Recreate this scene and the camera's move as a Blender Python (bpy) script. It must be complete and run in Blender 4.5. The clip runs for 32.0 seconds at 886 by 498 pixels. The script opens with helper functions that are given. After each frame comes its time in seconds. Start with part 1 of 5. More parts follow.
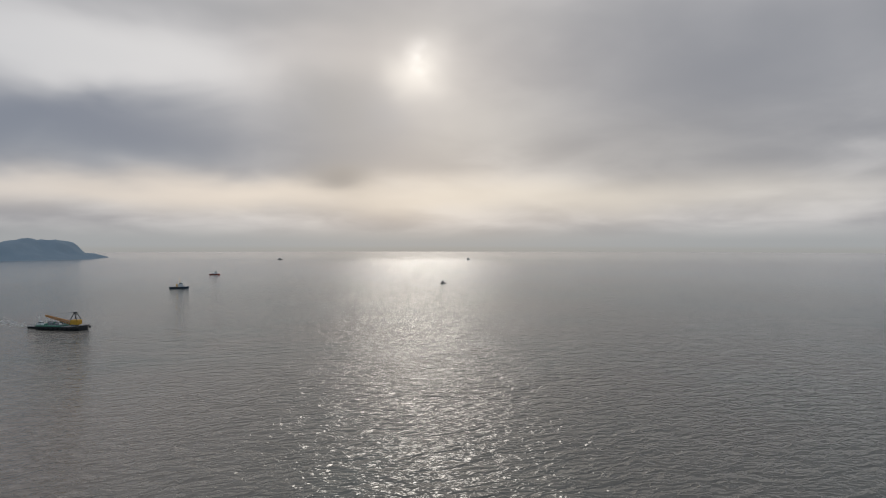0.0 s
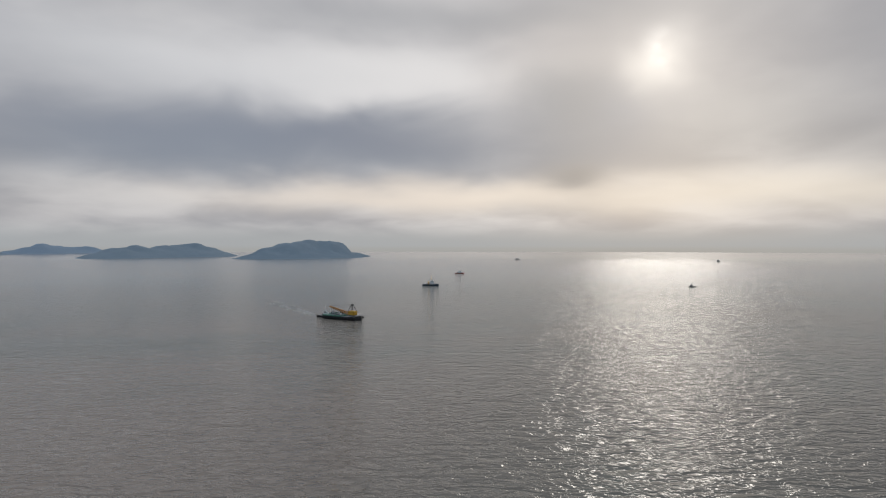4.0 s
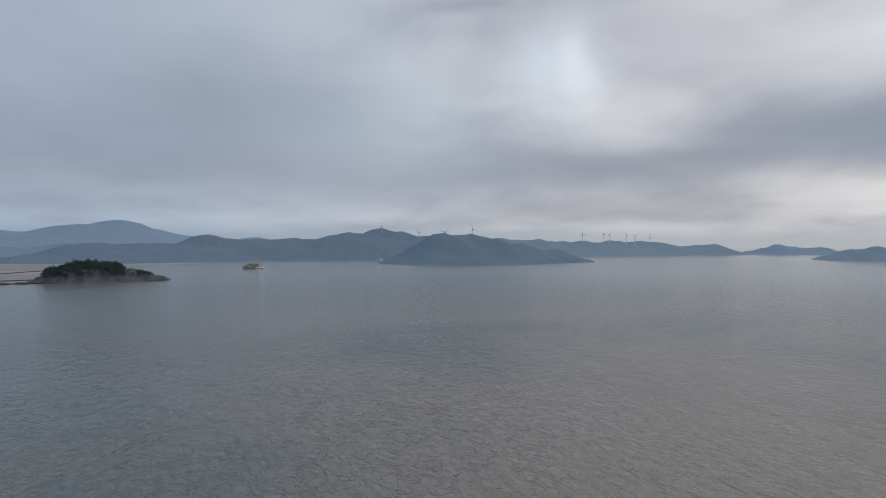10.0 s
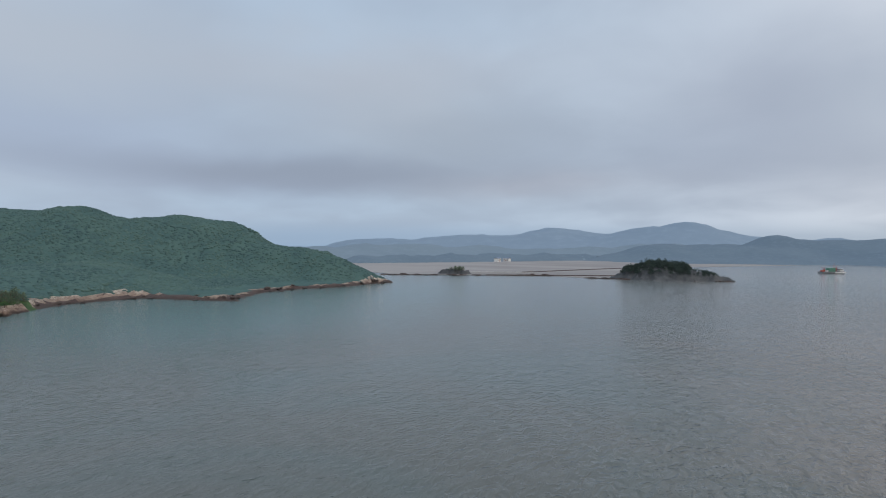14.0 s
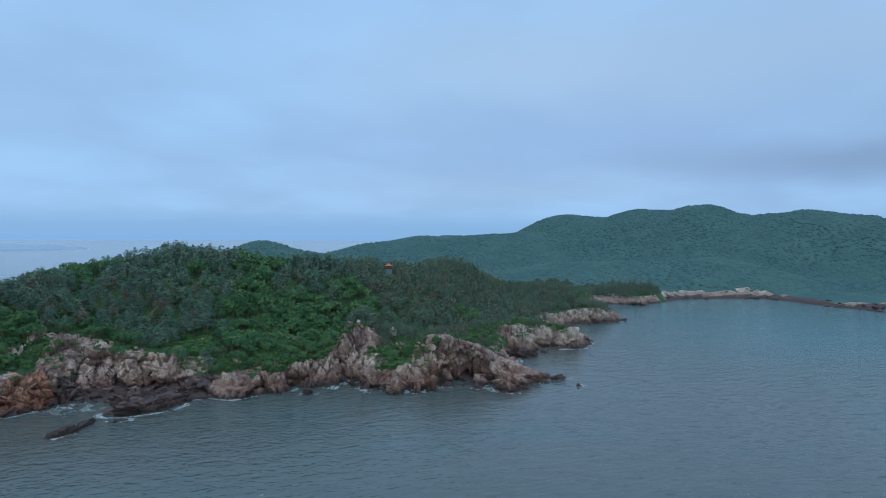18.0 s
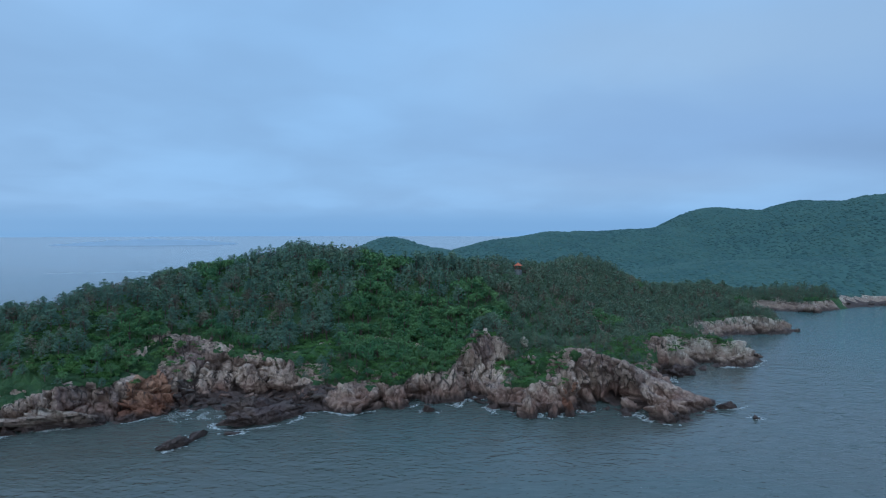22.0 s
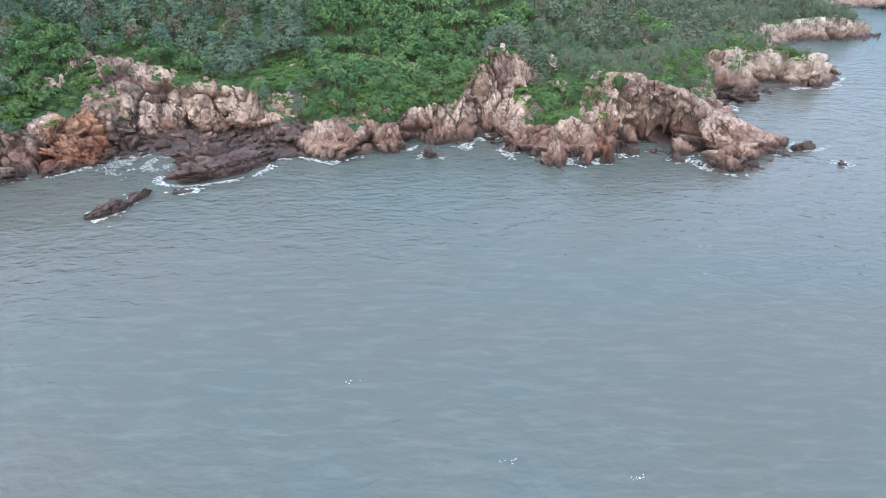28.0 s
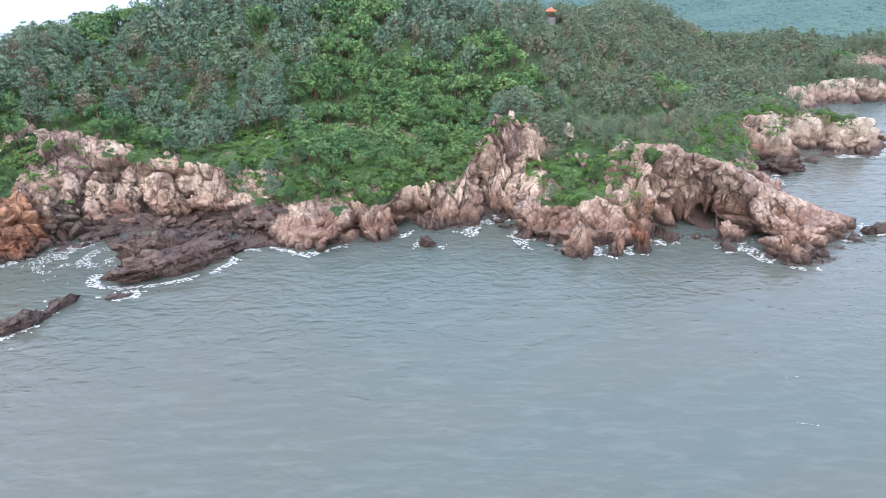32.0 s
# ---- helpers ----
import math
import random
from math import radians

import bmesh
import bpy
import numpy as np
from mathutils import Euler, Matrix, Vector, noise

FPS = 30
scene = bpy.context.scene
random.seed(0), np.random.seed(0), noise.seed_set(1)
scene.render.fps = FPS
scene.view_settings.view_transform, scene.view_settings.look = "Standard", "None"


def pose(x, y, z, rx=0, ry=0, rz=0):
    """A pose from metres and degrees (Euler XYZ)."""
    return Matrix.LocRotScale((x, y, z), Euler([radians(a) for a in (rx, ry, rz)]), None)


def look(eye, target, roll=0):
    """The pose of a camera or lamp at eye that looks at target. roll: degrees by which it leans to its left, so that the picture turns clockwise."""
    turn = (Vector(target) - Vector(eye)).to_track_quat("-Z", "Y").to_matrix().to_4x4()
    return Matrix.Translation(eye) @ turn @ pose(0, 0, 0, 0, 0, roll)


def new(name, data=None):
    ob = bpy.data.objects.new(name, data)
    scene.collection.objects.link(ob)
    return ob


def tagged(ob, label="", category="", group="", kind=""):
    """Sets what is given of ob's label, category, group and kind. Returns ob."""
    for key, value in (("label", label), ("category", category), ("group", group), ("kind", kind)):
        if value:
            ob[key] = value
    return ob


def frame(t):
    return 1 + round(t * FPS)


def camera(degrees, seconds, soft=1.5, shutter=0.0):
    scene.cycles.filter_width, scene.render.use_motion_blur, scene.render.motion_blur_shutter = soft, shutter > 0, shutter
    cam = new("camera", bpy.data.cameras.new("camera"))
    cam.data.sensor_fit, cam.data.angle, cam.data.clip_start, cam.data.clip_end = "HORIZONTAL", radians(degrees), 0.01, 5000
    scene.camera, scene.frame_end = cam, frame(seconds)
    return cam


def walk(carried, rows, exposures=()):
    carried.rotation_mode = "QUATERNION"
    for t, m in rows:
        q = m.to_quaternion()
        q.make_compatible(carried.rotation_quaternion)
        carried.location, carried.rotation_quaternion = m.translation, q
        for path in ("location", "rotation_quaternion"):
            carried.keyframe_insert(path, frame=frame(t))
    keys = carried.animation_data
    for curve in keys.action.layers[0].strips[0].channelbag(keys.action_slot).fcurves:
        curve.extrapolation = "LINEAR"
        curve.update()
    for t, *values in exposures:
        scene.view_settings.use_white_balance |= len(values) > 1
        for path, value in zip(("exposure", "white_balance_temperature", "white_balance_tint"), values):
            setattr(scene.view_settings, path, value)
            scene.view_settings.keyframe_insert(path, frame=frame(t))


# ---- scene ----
cam = camera(72.48, 32.0, soft=1.1)
PATH = [
    (0, pose(-45.74, -41.78, 60.53, 89.54, 0, -201.03) @ pose(0, 0, 0, 0, 0, 0.03)),
    (1, pose(-43.80, -42.28, 60.64, 89.55, 0, -198.43) @ pose(0, 0, 0, 0, 0, 0.02)),
    (1.5, pose(-42.82, -42.53, 60.70, 89.55, 0, -196.00) @ pose(0, 0, 0, 0, 0, 0.03)),
    (2, pose(-41.85, -42.78, 60.76, 89.58, 0, -193.57) @ pose(0, 0, 0, 0, 0, 0.03)),
    (2.5, pose(-40.87, -43.03, 60.82, 89.56, 0, -190.46) @ pose(0, 0, 0, 0, 0, 0.04)),
    (4.5, pose(-36.82, -44.05, 61.08, 89.57, 0, -174.87) @ pose(0, 0, 0, 0, 0, -0.01)),
    (5, pose(-35.77, -44.36, 61.14, 89.59, 0, -170.40) @ pose(0, 0, 0, 0, 0, 0.02)),
    (5.5, pose(-34.71, -44.69, 61.20, 89.59, 0, -165.57) @ pose(0, 0, 0, 0, 0, 0.04)),
    (6, pose(-33.64, -45.03, 61.27, 89.58, 0, -160.20) @ pose(0, 0, 0, 0, 0, 0.07)),
    (6.5, pose(-32.56, -45.38, 61.33, 89.58, 0, -154.67) @ pose(0, 0, 0, 0, 0, 0.07)),
    (7, pose(-31.47, -45.74, 61.40, 89.59, 0, -149.63) @ pose(0, 0, 0, 0, 0, 0.06)),
    (7.5, pose(-30.36, -46.09, 61.46, 89.58, 0, -145.43) @ pose(0, 0, 0, 0, 0, 0.06)),
    (8, pose(-29.24, -46.44, 61.51, 89.58, 0, -139.88) @ pose(0, 0, 0, 0, 0, 0.06)),
    (8.5, pose(-28.11, -46.77, 61.56, 89.59, 0, -134.24) @ pose(0, 0, 0, 0, 0, 0.08)),
    (9, pose(-26.97, -47.08, 61.59, 89.57, 0, -128.37) @ pose(0, 0, 0, 0, 0, 0.12)),
    (9.5, pose(-25.85, -47.49, 61.61, 89.56, 0, -122.41) @ pose(0, 0, 0, 0, 0, 0.16)),
    (10, pose(-24.72, -47.87, 61.63, 89.54, 0, -116.65) @ pose(0, 0, 0, 0, 0, 0.18)),
    (10.5, pose(-23.55, -48.21, 61.65, 89.55, 0, -110.74) @ pose(0, 0, 0, 0, 0, 0.18)),
    (11, pose(-22.38, -48.60, 61.67, 89.55, 0, -104.70) @ pose(0, 0, 0, 0, 0, 0.21)),
    (11.5, pose(-21.19, -49.02, 61.70, 89.53, 0, -98.54) @ pose(0, 0, 0, 0, 0, 0.24)),
    (12, pose(-19.97, -49.41, 61.72, 89.52, 0, -92.35) @ pose(0, 0, 0, 0, 0, 0.29)),
    (12.5, pose(-18.73, -49.80, 61.74, 89.49, 0, -86.13) @ pose(0, 0, 0, 0, 0, 0.32)),
    (13, pose(-17.49, -50.20, 61.77, 89.45, 0, -79.85) @ pose(0, 0, 0, 0, 0, 0.34)),
    (13.5, pose(-16.25, -50.58, 61.79, 89.40, 0, -73.19) @ pose(0, 0, 0, 0, 0, 0.34)),
    (15.5, pose(-9.75, -46.63, 62.76, 89.15, 0, -45.80) @ pose(0, 0, 0, 0, 0, 0.72)),
    (16, pose(-7.95, -44.20, 63.00, 89.03, 0, -38.73) @ pose(0, 0, 0, 0, 0, 0.75)),
    (16.5, pose(-6.25, -41.53, 63.23, 88.92, 0, -31.58) @ pose(0, 0, 0, 0, 0, 0.71)),
    (17, pose(-4.72, -38.63, 63.45, 88.81, 0, -24.51) @ pose(0, 0, 0, 0, 0, 0.62)),
    (17.5, pose(-3.39, -35.49, 63.65, 88.65, 0, -17.84) @ pose(0, 0, 0, 0, 0, 0.52)),
    (18, pose(-2.28, -32.10, 63.81, 88.55, 0, -11.98) @ pose(0, 0, 0, 0, 0, 0.40)),
    (18.5, pose(-1.38, -28.47, 63.93, 88.47, 0, -6.95) @ pose(0, 0, 0, 0, 0, 0.29)),
    (19, pose(-0.74, -24.70, 64.02, 88.40, 0, -2.78) @ pose(0, 0, 0, 0, 0, 0.20)),
    (19.5, pose(-0.34, -20.82, 64.11, 88.34, 0, -0.53) @ pose(0, 0, 0, 0, 0, 0.16)),
    (20, pose(-0.13, -16.82, 64.22, 88.28, 0, -0.09) @ pose(0, 0, 0, 0, 0, 0.13)),
    (20.5, pose(-0.07, -12.70, 64.36, 88.22, 0, -0.04) @ pose(0, 0, 0, 0, 0, 0.12)),
    (21, pose(-0.07, -8.50, 64.51, 88.16, 0, -0.03) @ pose(0, 0, 0, 0, 0, 0.11)),
    (21.5, pose(-0.07, -4.27, 64.64, 88.10, 0, -0.01) @ pose(0, 0, 0, 0, 0, 0.11)),
    (22, pose(0.00, -0.00, 64.72, 88.05, 0, 0.00) @ pose(0, 0, 0, 0, 0, 0.10)),
    (22.5, pose(0.10, 4.26, 64.71, 88.03, 0, 0.01) @ pose(0, 0, 0, 0, 0, 0.07)),
    (23, pose(0.19, 8.51, 64.60, 87.97, 0, 0.02) @ pose(0, 0, 0, 0, 0, 0.05)),
    (23.5, pose(0.24, 12.74, 64.42, 84.88, 0, 0.08) @ pose(0, 0, 0, 0, 0, 0.04)),
    (24, pose(0.23, 16.96, 64.25, 80.30, 0, 0.13) @ pose(0, 0, 0, 0, 0, 0.04)),
    (24.5, pose(0.17, 21.18, 64.14, 75.72, 0, 0.15) @ pose(0, 0, 0, 0, 0, 0.04)),
    (25, pose(0.09, 25.39, 64.10, 71.08, 0, 0.18) @ pose(0, 0, 0, 0, 0, 0.01)),
    (25.5, pose(0.01, 29.56, 64.09, 66.38, 0, 0.21) @ pose(0, 0, 0, 0, 0, -0.06)),
    (26, pose(-0.03, 33.70, 64.04, 61.94, 0, 0.34) @ pose(0, 0, 0, 0, 0, -0.13)),
    (26.5, pose(-0.05, 37.81, 63.95, 59.76, 0, 0.39) @ pose(0, 0, 0, 0, 0, -0.21)),
    (28.5, pose(0.17, 54.28, 62.34, 60.20, 0, 0.62) @ pose(0, 0, 0, 0, 0, -0.55)),
    (29, pose(0.31, 58.34, 61.79, 60.39, 0, 0.69) @ pose(0, 0, 0, 0, 0, -0.66)),
    (29.5, pose(0.45, 62.38, 61.24, 60.60, 0, 0.78) @ pose(0, 0, 0, 0, 0, -0.77)),
    (30, pose(0.56, 66.40, 60.66, 60.82, 0, 0.85) @ pose(0, 0, 0, 0, 0, -0.85)),
    (30.5, pose(0.60, 70.38, 60.08, 61.05, 0, 0.87) @ pose(0, 0, 0, 0, 0, -0.92)),
    (31, pose(0.57, 74.29, 59.48, 61.29, 0, 0.86) @ pose(0, 0, 0, 0, 0, -0.97)),
    (31.5, pose(0.46, 78.12, 58.87, 61.84, 0, 0.84) @ pose(0, 0, 0, 0, 0, -0.99)),
    (32, pose(0.35, 81.95, 58.25, 65.46, 0, 0.75) @ pose(0, 0, 0, 0, 0, -0.96)),
]
EXPOSURES = (
    (0, 0.1, 6500, 10), (4, 0.2, 6500, 10), (8, 0.3, 6400, 10), (10, 0.4, 6300, 10), (13, 0.6, 6400, 10), (16, 0.95, 6500, 10),
    (17.5, 0.86, 5350, 3), (19, 0.66, 4750, 0), (23, 0.62, 4750, 0), (24, 0.86, 4900, 2), (25, 1.4, 5400, 7), (26, 2.22, 5750, 12), (29, 2.34, 5950, 14), (32, 2.50, 6100, 16),
)
walk(cam, PATH, EXPOSURES)

# ---------------------------------------------------------------- world and sun
# azimuths are counted anticlockwise from +x, in degrees
SUN_AZ, SUN_EL = -109.0, 17.0


def direction(az, el):
    a, e = radians(az), radians(el)
    return Vector((math.cos(a) * math.cos(e), math.sin(a) * math.cos(e), math.sin(e)))


class Nodes:
    """Short hand for building node trees."""

    def __init__(self, tree):
        self.tree = tree
        tree.nodes.clear()

    def add(self, kind, **inputs):
        n = self.tree.nodes.new(kind)
        return n

    def put(self, socket, value):
        if isinstance(value, bpy.types.NodeSocket):
            self.tree.links.new(value, socket)
        elif value is not None:
            socket.default_value = value

    def math(self, op, a, b=None, c=None, clamp=False):
        n = self.add("ShaderNodeMath")
        n.operation, n.use_clamp = op, clamp
        for s, v in zip(n.inputs, (a, b, c)):
            self.put(s, v)
        return n.outputs[0]

    def vmath(self, op, a, b=None):
        n = self.add("ShaderNodeVectorMath")
        n.operation = op
        self.put(n.inputs[0], a)
        if b is not None:
            self.put(n.inputs[1], b)
        return n.outputs["Value"] if op in ("DOT_PRODUCT", "LENGTH") else n.outputs[0]

    def mix(self, fac, a, b, blend="MIX"):
        n = self.add("ShaderNodeMix")
        n.data_type, n.blend_type = "RGBA", blend
        n.clamp_factor = True
        self.put(n.inputs[0], fac)
        self.put(n.inputs[6], a if isinstance(a, bpy.types.NodeSocket) else (*a, 1))
        self.put(n.inputs[7], b if isinstance(b, bpy.types.NodeSocket) else (*b, 1))
        return n.outputs[2]

    def noise(self, vec, scale, detail=4, rough=0.55, distort=0.0):
        n = self.add("ShaderNodeTexNoise")
        self.put(n.inputs["Vector"], vec)
        n.inputs["Scale"].default_value = scale
        n.inputs["Detail"].default_value = detail
        n.inputs["Roughness"].default_value = rough
        n.inputs["Distortion"].default_value = distort
        return n.outputs[0]

    def ramp(self, fac, *stops):
        n = self.add("ShaderNodeValToRGB")
        self.put(n.inputs[0], fac)
        e = n.color_ramp.elements
        while len(e) < len(stops):
            e.new(0.5)
        for el, (p, c) in zip(e, stops):
            el.position = p
            el.color = (*c, 1) if isinstance(c, tuple) else (c, c, c, 1)
        return n.outputs[0]

    def step(self, x, lo, hi):
        n = self.add("ShaderNodeMapRange")
        n.interpolation_type = "SMOOTHSTEP"
        self.put(n.inputs[0], x)
        n.inputs[1].default_value, n.inputs[2].default_value = lo, hi
        return n.outputs[0]

    def scaled(self, vec, s, rot=(0, 0, 0)):
        n = self.add("ShaderNodeMapping")
        self.put(n.inputs[0], vec)
        n.inputs[2].default_value = rot
        n.inputs[3].default_value = s
        return n.outputs[0]


def build_world():
    world = bpy.data.worlds.new("overcast_evening_sky")
    scene.world = world
    world.use_nodes = True
    n = Nodes(world.node_tree)
    out = n.add("ShaderNodeOutputWorld")
    bg = n.add("ShaderNodeBackground")
    bg.inputs[1].default_value = 1.0
    n.tree.links.new(bg.outputs[0], out.inputs[0])
    sky = n.add("ShaderNodeTexSky")
    sky.sky_type, sky.sun_disc = "NISHITA", False
    sky.sun_elevation, sky.sun_rotation = radians(SUN_EL), radians(90 - SUN_AZ)
    sky.air_density, sky.dust_density = 1.0, 3.0
    coord = n.add("ShaderNodeTexCoord").outputs["Generated"]
    xyz = n.add("ShaderNodeSeparateXYZ")
    n.put(xyz.inputs[0], coord)
    x, y, z = xyz.outputs
    el = n.math("MULTIPLY", n.math("ARCSINE", z), 57.29578)
    az = n.math("MULTIPLY", n.math("ARCTAN2", y, x), 57.29578)
    # billows that bend the edges of the cloud banks
    wob_a = n.math("SUBTRACT", n.noise(coord, 4.0, 3, 0.5, 0.3), 0.5)
    wob_e = n.math("SUBTRACT", n.noise(n.scaled(coord, (1, 1, 2.2), (0.4, 0.2, 0.9)), 5.0, 3, 0.5, 0.3), 0.5)
    az_b = n.math("ADD", az, n.math("MULTIPLY", wob_a, 13.0))
    el_b = n.math("ADD", el, n.math("MULTIPLY", wob_e, 4.5))
    # the cloud layer, seen in perspective
    h = n.math("MAXIMUM", n.math("ADD", z, 0.20), 0.05)
    flat = n.add("ShaderNodeCombineXYZ")
    n.put(flat.inputs[0], n.math("DIVIDE", x, h))
    n.put(flat.inputs[1], n.math("DIVIDE", y, h))
    big = n.noise(flat.outputs[0], 0.75, 3, 0.42, 0.3)
    small = n.noise(flat.outputs[0], 2.0, 4, 0.48, 0.3)
    cloud = n.math("ADD", n.math("MULTIPLY", big, 0.66), n.math("MULTIPLY", small, 0.34))
    thin = n.step(cloud, 0.36, 0.66)
    # from the sun's side (0) to the far side (1)
    toward = n.vmath("DOT_PRODUCT", coord, direction(SUN_AZ, 0))
    away = n.step(toward, 0.75, -0.85)
    dark = n.mix(away, (0.30, 0.305, 0.33), (0.238, 0.292, 0.365))
    light = n.mix(away, (0.58, 0.57, 0.57), (0.275, 0.345, 0.430))
    colour = n.mix(thin, dark, light)

    def blob(a, e, sa, se):
        u = n.math("DIVIDE", n.math("SUBTRACT", az_b, a), sa)
        v = n.math("DIVIDE", n.math("SUBTRACT", el_b if se > 2.5 else n.math("ADD", el, n.math("MULTIPLY", wob_e, 2.5)), e), se)
        r = n.math("ADD", n.math("MULTIPLY", u, u), n.math("MULTIPLY", v, v))
        wob = n.math("MULTIPLY", r, n.math("ADD", 0.45, n.math("MULTIPLY", cloud, 1.1)))
        return n.math("EXPONENT", n.math("MULTIPLY", wob, -1.0))

    for a, e, sa, se, k, c in CLOUDS:
        colour = n.mix(n.math("MULTIPLY", blob(a, e, sa, se), k), colour, c)
    # the hazy foot of the sky and the far sea below it
    foot = n.mix(away, (0.345, 0.36, 0.37), (0.20, 0.268, 0.355))
    colour = n.mix(n.step(el, 2.4, 0.2), colour, foot)
    colour = n.mix(n.step(el, 0.0, -0.55), colour, n.mix(away, (0.33, 0.335, 0.33), (0.19, 0.265, 0.36)))
    # an overcast sky is brightest overhead
    zenith = n.add("ShaderNodeVectorMath")
    zenith.operation = "SCALE"
    n.put(zenith.inputs[0], colour)
    n.put(zenith.inputs[3], n.math("ADD", 1.0, n.math("MULTIPLY", n.step(el, 26.0, 65.0), 0.75)))
    colour = zenith.outputs[0]
    # the veiled sun
    near = n.vmath("DOT_PRODUCT", coord, direction(SUN_AZ, SUN_EL))
    glow = n.math("POWER", n.math("MAXIMUM", near, 0.0), 90.0)
    torn = n.step(n.noise(coord, 12.0, 3, 0.5, 0.3), 0.30, 0.65)
    disc = n.math("MULTIPLY", n.math("POWER", n.math("MAXIMUM", near, 0.0), 5200.0), torn)
    add = n.math("ADD", n.math("MULTIPLY", glow, 0.05), n.math("MULTIPLY", disc, 0.7))
    warm = n.mix(1.0, (0, 0, 0), (1.0, 0.97, 0.93))
    veil = n.add("ShaderNodeVectorMath")
    veil.operation = "SCALE"
    n.put(veil.inputs[0], warm)
    n.put(veil.inputs[3], add)
    colour = n.vmath("ADD", colour, veil.outputs[0])
    faint = n.add("ShaderNodeVectorMath")
    faint.operation = "SCALE"
    n.put(faint.inputs[0], sky.outputs[0])
    faint.inputs[3].default_value = 0.05
    total = n.mix(0.05, colour, faint.outputs[0])
    n.put(bg.inputs[0], total)


# azimuth, elevation, half widths, strength, colour
# cloud banks round the sun
CLOUDS_SUNWARD = (
    (-134.5, 15.0, 18.8, 6.8, 0.94, (0.24, 0.25, 0.28)),
    (-129.9, 8.2, 14.3, 3.0, 0.55, (0.26, 0.26, 0.27)),
    (-97.2, 20.2, 25.8, 1.4, 0.61, (0.30, 0.31, 0.33)),
    (-82.0, 14.5, 12.5, 2.8, 0.95, (0.80, 0.78, 0.77)),
    (-99.2, 16.4, 6.6, 2.9, 0.55, (0.64, 0.60, 0.58)),
    (-84.5, 8.9, 12.4, 2.9, 1.00, (0.22, 0.25, 0.30)),
    (-103.4, 11.9, 7.3, 2.5, 0.77, (0.26, 0.29, 0.35)),
    (-115.1, 10.7, 5.8, 3.1, 0.55, (0.46, 0.46, 0.46)),
    (-86.7, 4.7, 21.2, 1.3, 0.94, (0.76, 0.68, 0.60)),
    (-122.4, 4.3, 24.4, 1.8, 0.72, (0.68, 0.63, 0.56)),
    (-101.3, 6.0, 3.0, 1.0, 0.77, (0.31, 0.31, 0.32)),
    (-110.0, 16.0, 3.2, 2.5, 0.77, (0.84, 0.81, 0.77)),
)
# over the islands
CLOUDS_ISLANDS = (
    (-77.9, 15.7, 15.7, 2.5, 0.94, (0.65, 0.64, 0.64)),
    (-87.6, 11.0, 7.8, 2.5, 0.44, (0.38, 0.39, 0.41)),
    (-74.2, 9.7, 22.1, 3.1, 0.99, (0.20, 0.22, 0.27)),
    (-40.0, 15.6, 2.5, 3.2, 0.88, (0.64, 0.66, 0.69)),
    (-62.5, 21.4, 6.3, 1.0, 0.77, (0.24, 0.26, 0.29)),
    (-43.7, 6.8, 14.1, 2.8, 0.66, (0.24, 0.25, 0.27)),
    (-47.2, 17.7, 5.4, 2.7, 0.55, (0.41, 0.41, 0.44)),
    (-101.3, 12.8, 5.1, 4.8, 0.77, (0.27, 0.28, 0.30)),
    (-100.9, 6.1, 3.0, 1.2, 0.77, (0.25, 0.25, 0.26)),
    (-41.6, 2.9, 17.3, 1.6, 0.55, (0.28, 0.27, 0.28)),
)
# over the bay
CLOUDS_BAY = (
    (-7.7, 12.0, 16.0, 7.5, 0.85, (0.22, 0.25, 0.31)),
    (-37.3, 16.0, 4.0, 3.3, 0.66, (0.54, 0.58, 0.63)),
    (-64.0, 15.2, 14.3, 2.7, 0.55, (0.54, 0.55, 0.57)),
    (-65.4, 8.5, 14.0, 2.8, 0.61, (0.21, 0.24, 0.29)),
    (-26.5, 6.9, 21.3, 3.6, 0.80, (0.23, 0.25, 0.30)),
    (-30.7, 21.4, 4.7, 0.7, 0.66, (0.22, 0.24, 0.28)),
    (28.0, 12.0, 7.3, 2.9, 0.50, (0.36, 0.40, 0.45)),
    (40.8, 5.8, 13.1, 1.5, 0.55, (0.20, 0.24, 0.34)),
    (4.0, 8.3, 21.9, 2.6, 0.35, (0.23, 0.27, 0.34)),
    (17.8, 5.5, 11.5, 1.3, 0.45, (0.32, 0.31, 0.34)),
    (-21.6, 11.0, 9.3, 5.2, 0.50, (0.40, 0.45, 0.49)),
)
# over the land
CLOUDS_INLAND = (
    (68.7, 15.3, 20.2, 5.2, 0.55, (0.32, 0.34, 0.37)),
    (32.7, 15.6, 20.0, 3.3, 0.50, (0.29, 0.30, 0.33)),
    (35.4, 5.9, 17.7, 1.8, 0.75, (0.15, 0.18, 0.23)),
    (70.1, 4.5, 18.1, 1.8, 0.40, (0.29, 0.31, 0.35)),
)
CLOUDS = CLOUDS_SUNWARD + CLOUDS_ISLANDS + CLOUDS_BAY + CLOUDS_INLAND + ((50, 6.4, 26, 2.1, 0.3, (0.25, 0.29, 0.38)), (62, 8.5, 22, 3.6, 0.7, (0.225, 0.265, 0.345)), (24, 9.8, 15, 4.2, 0.6, (0.21, 0.24, 0.285)), (38, 6.3, 20, 1.5, 0.8, (0.175, 0.205, 0.26)))
build_world()
sun = new("sun", bpy.data.lights.new("sun", "SUN"))
sun.data.energy, sun.data.angle, sun.data.color = 0.2, radians(12), (1.0, 0.93, 0.84)
sun.matrix_world = look((0, 0, 0), -direction(SUN_AZ, SUN_EL))

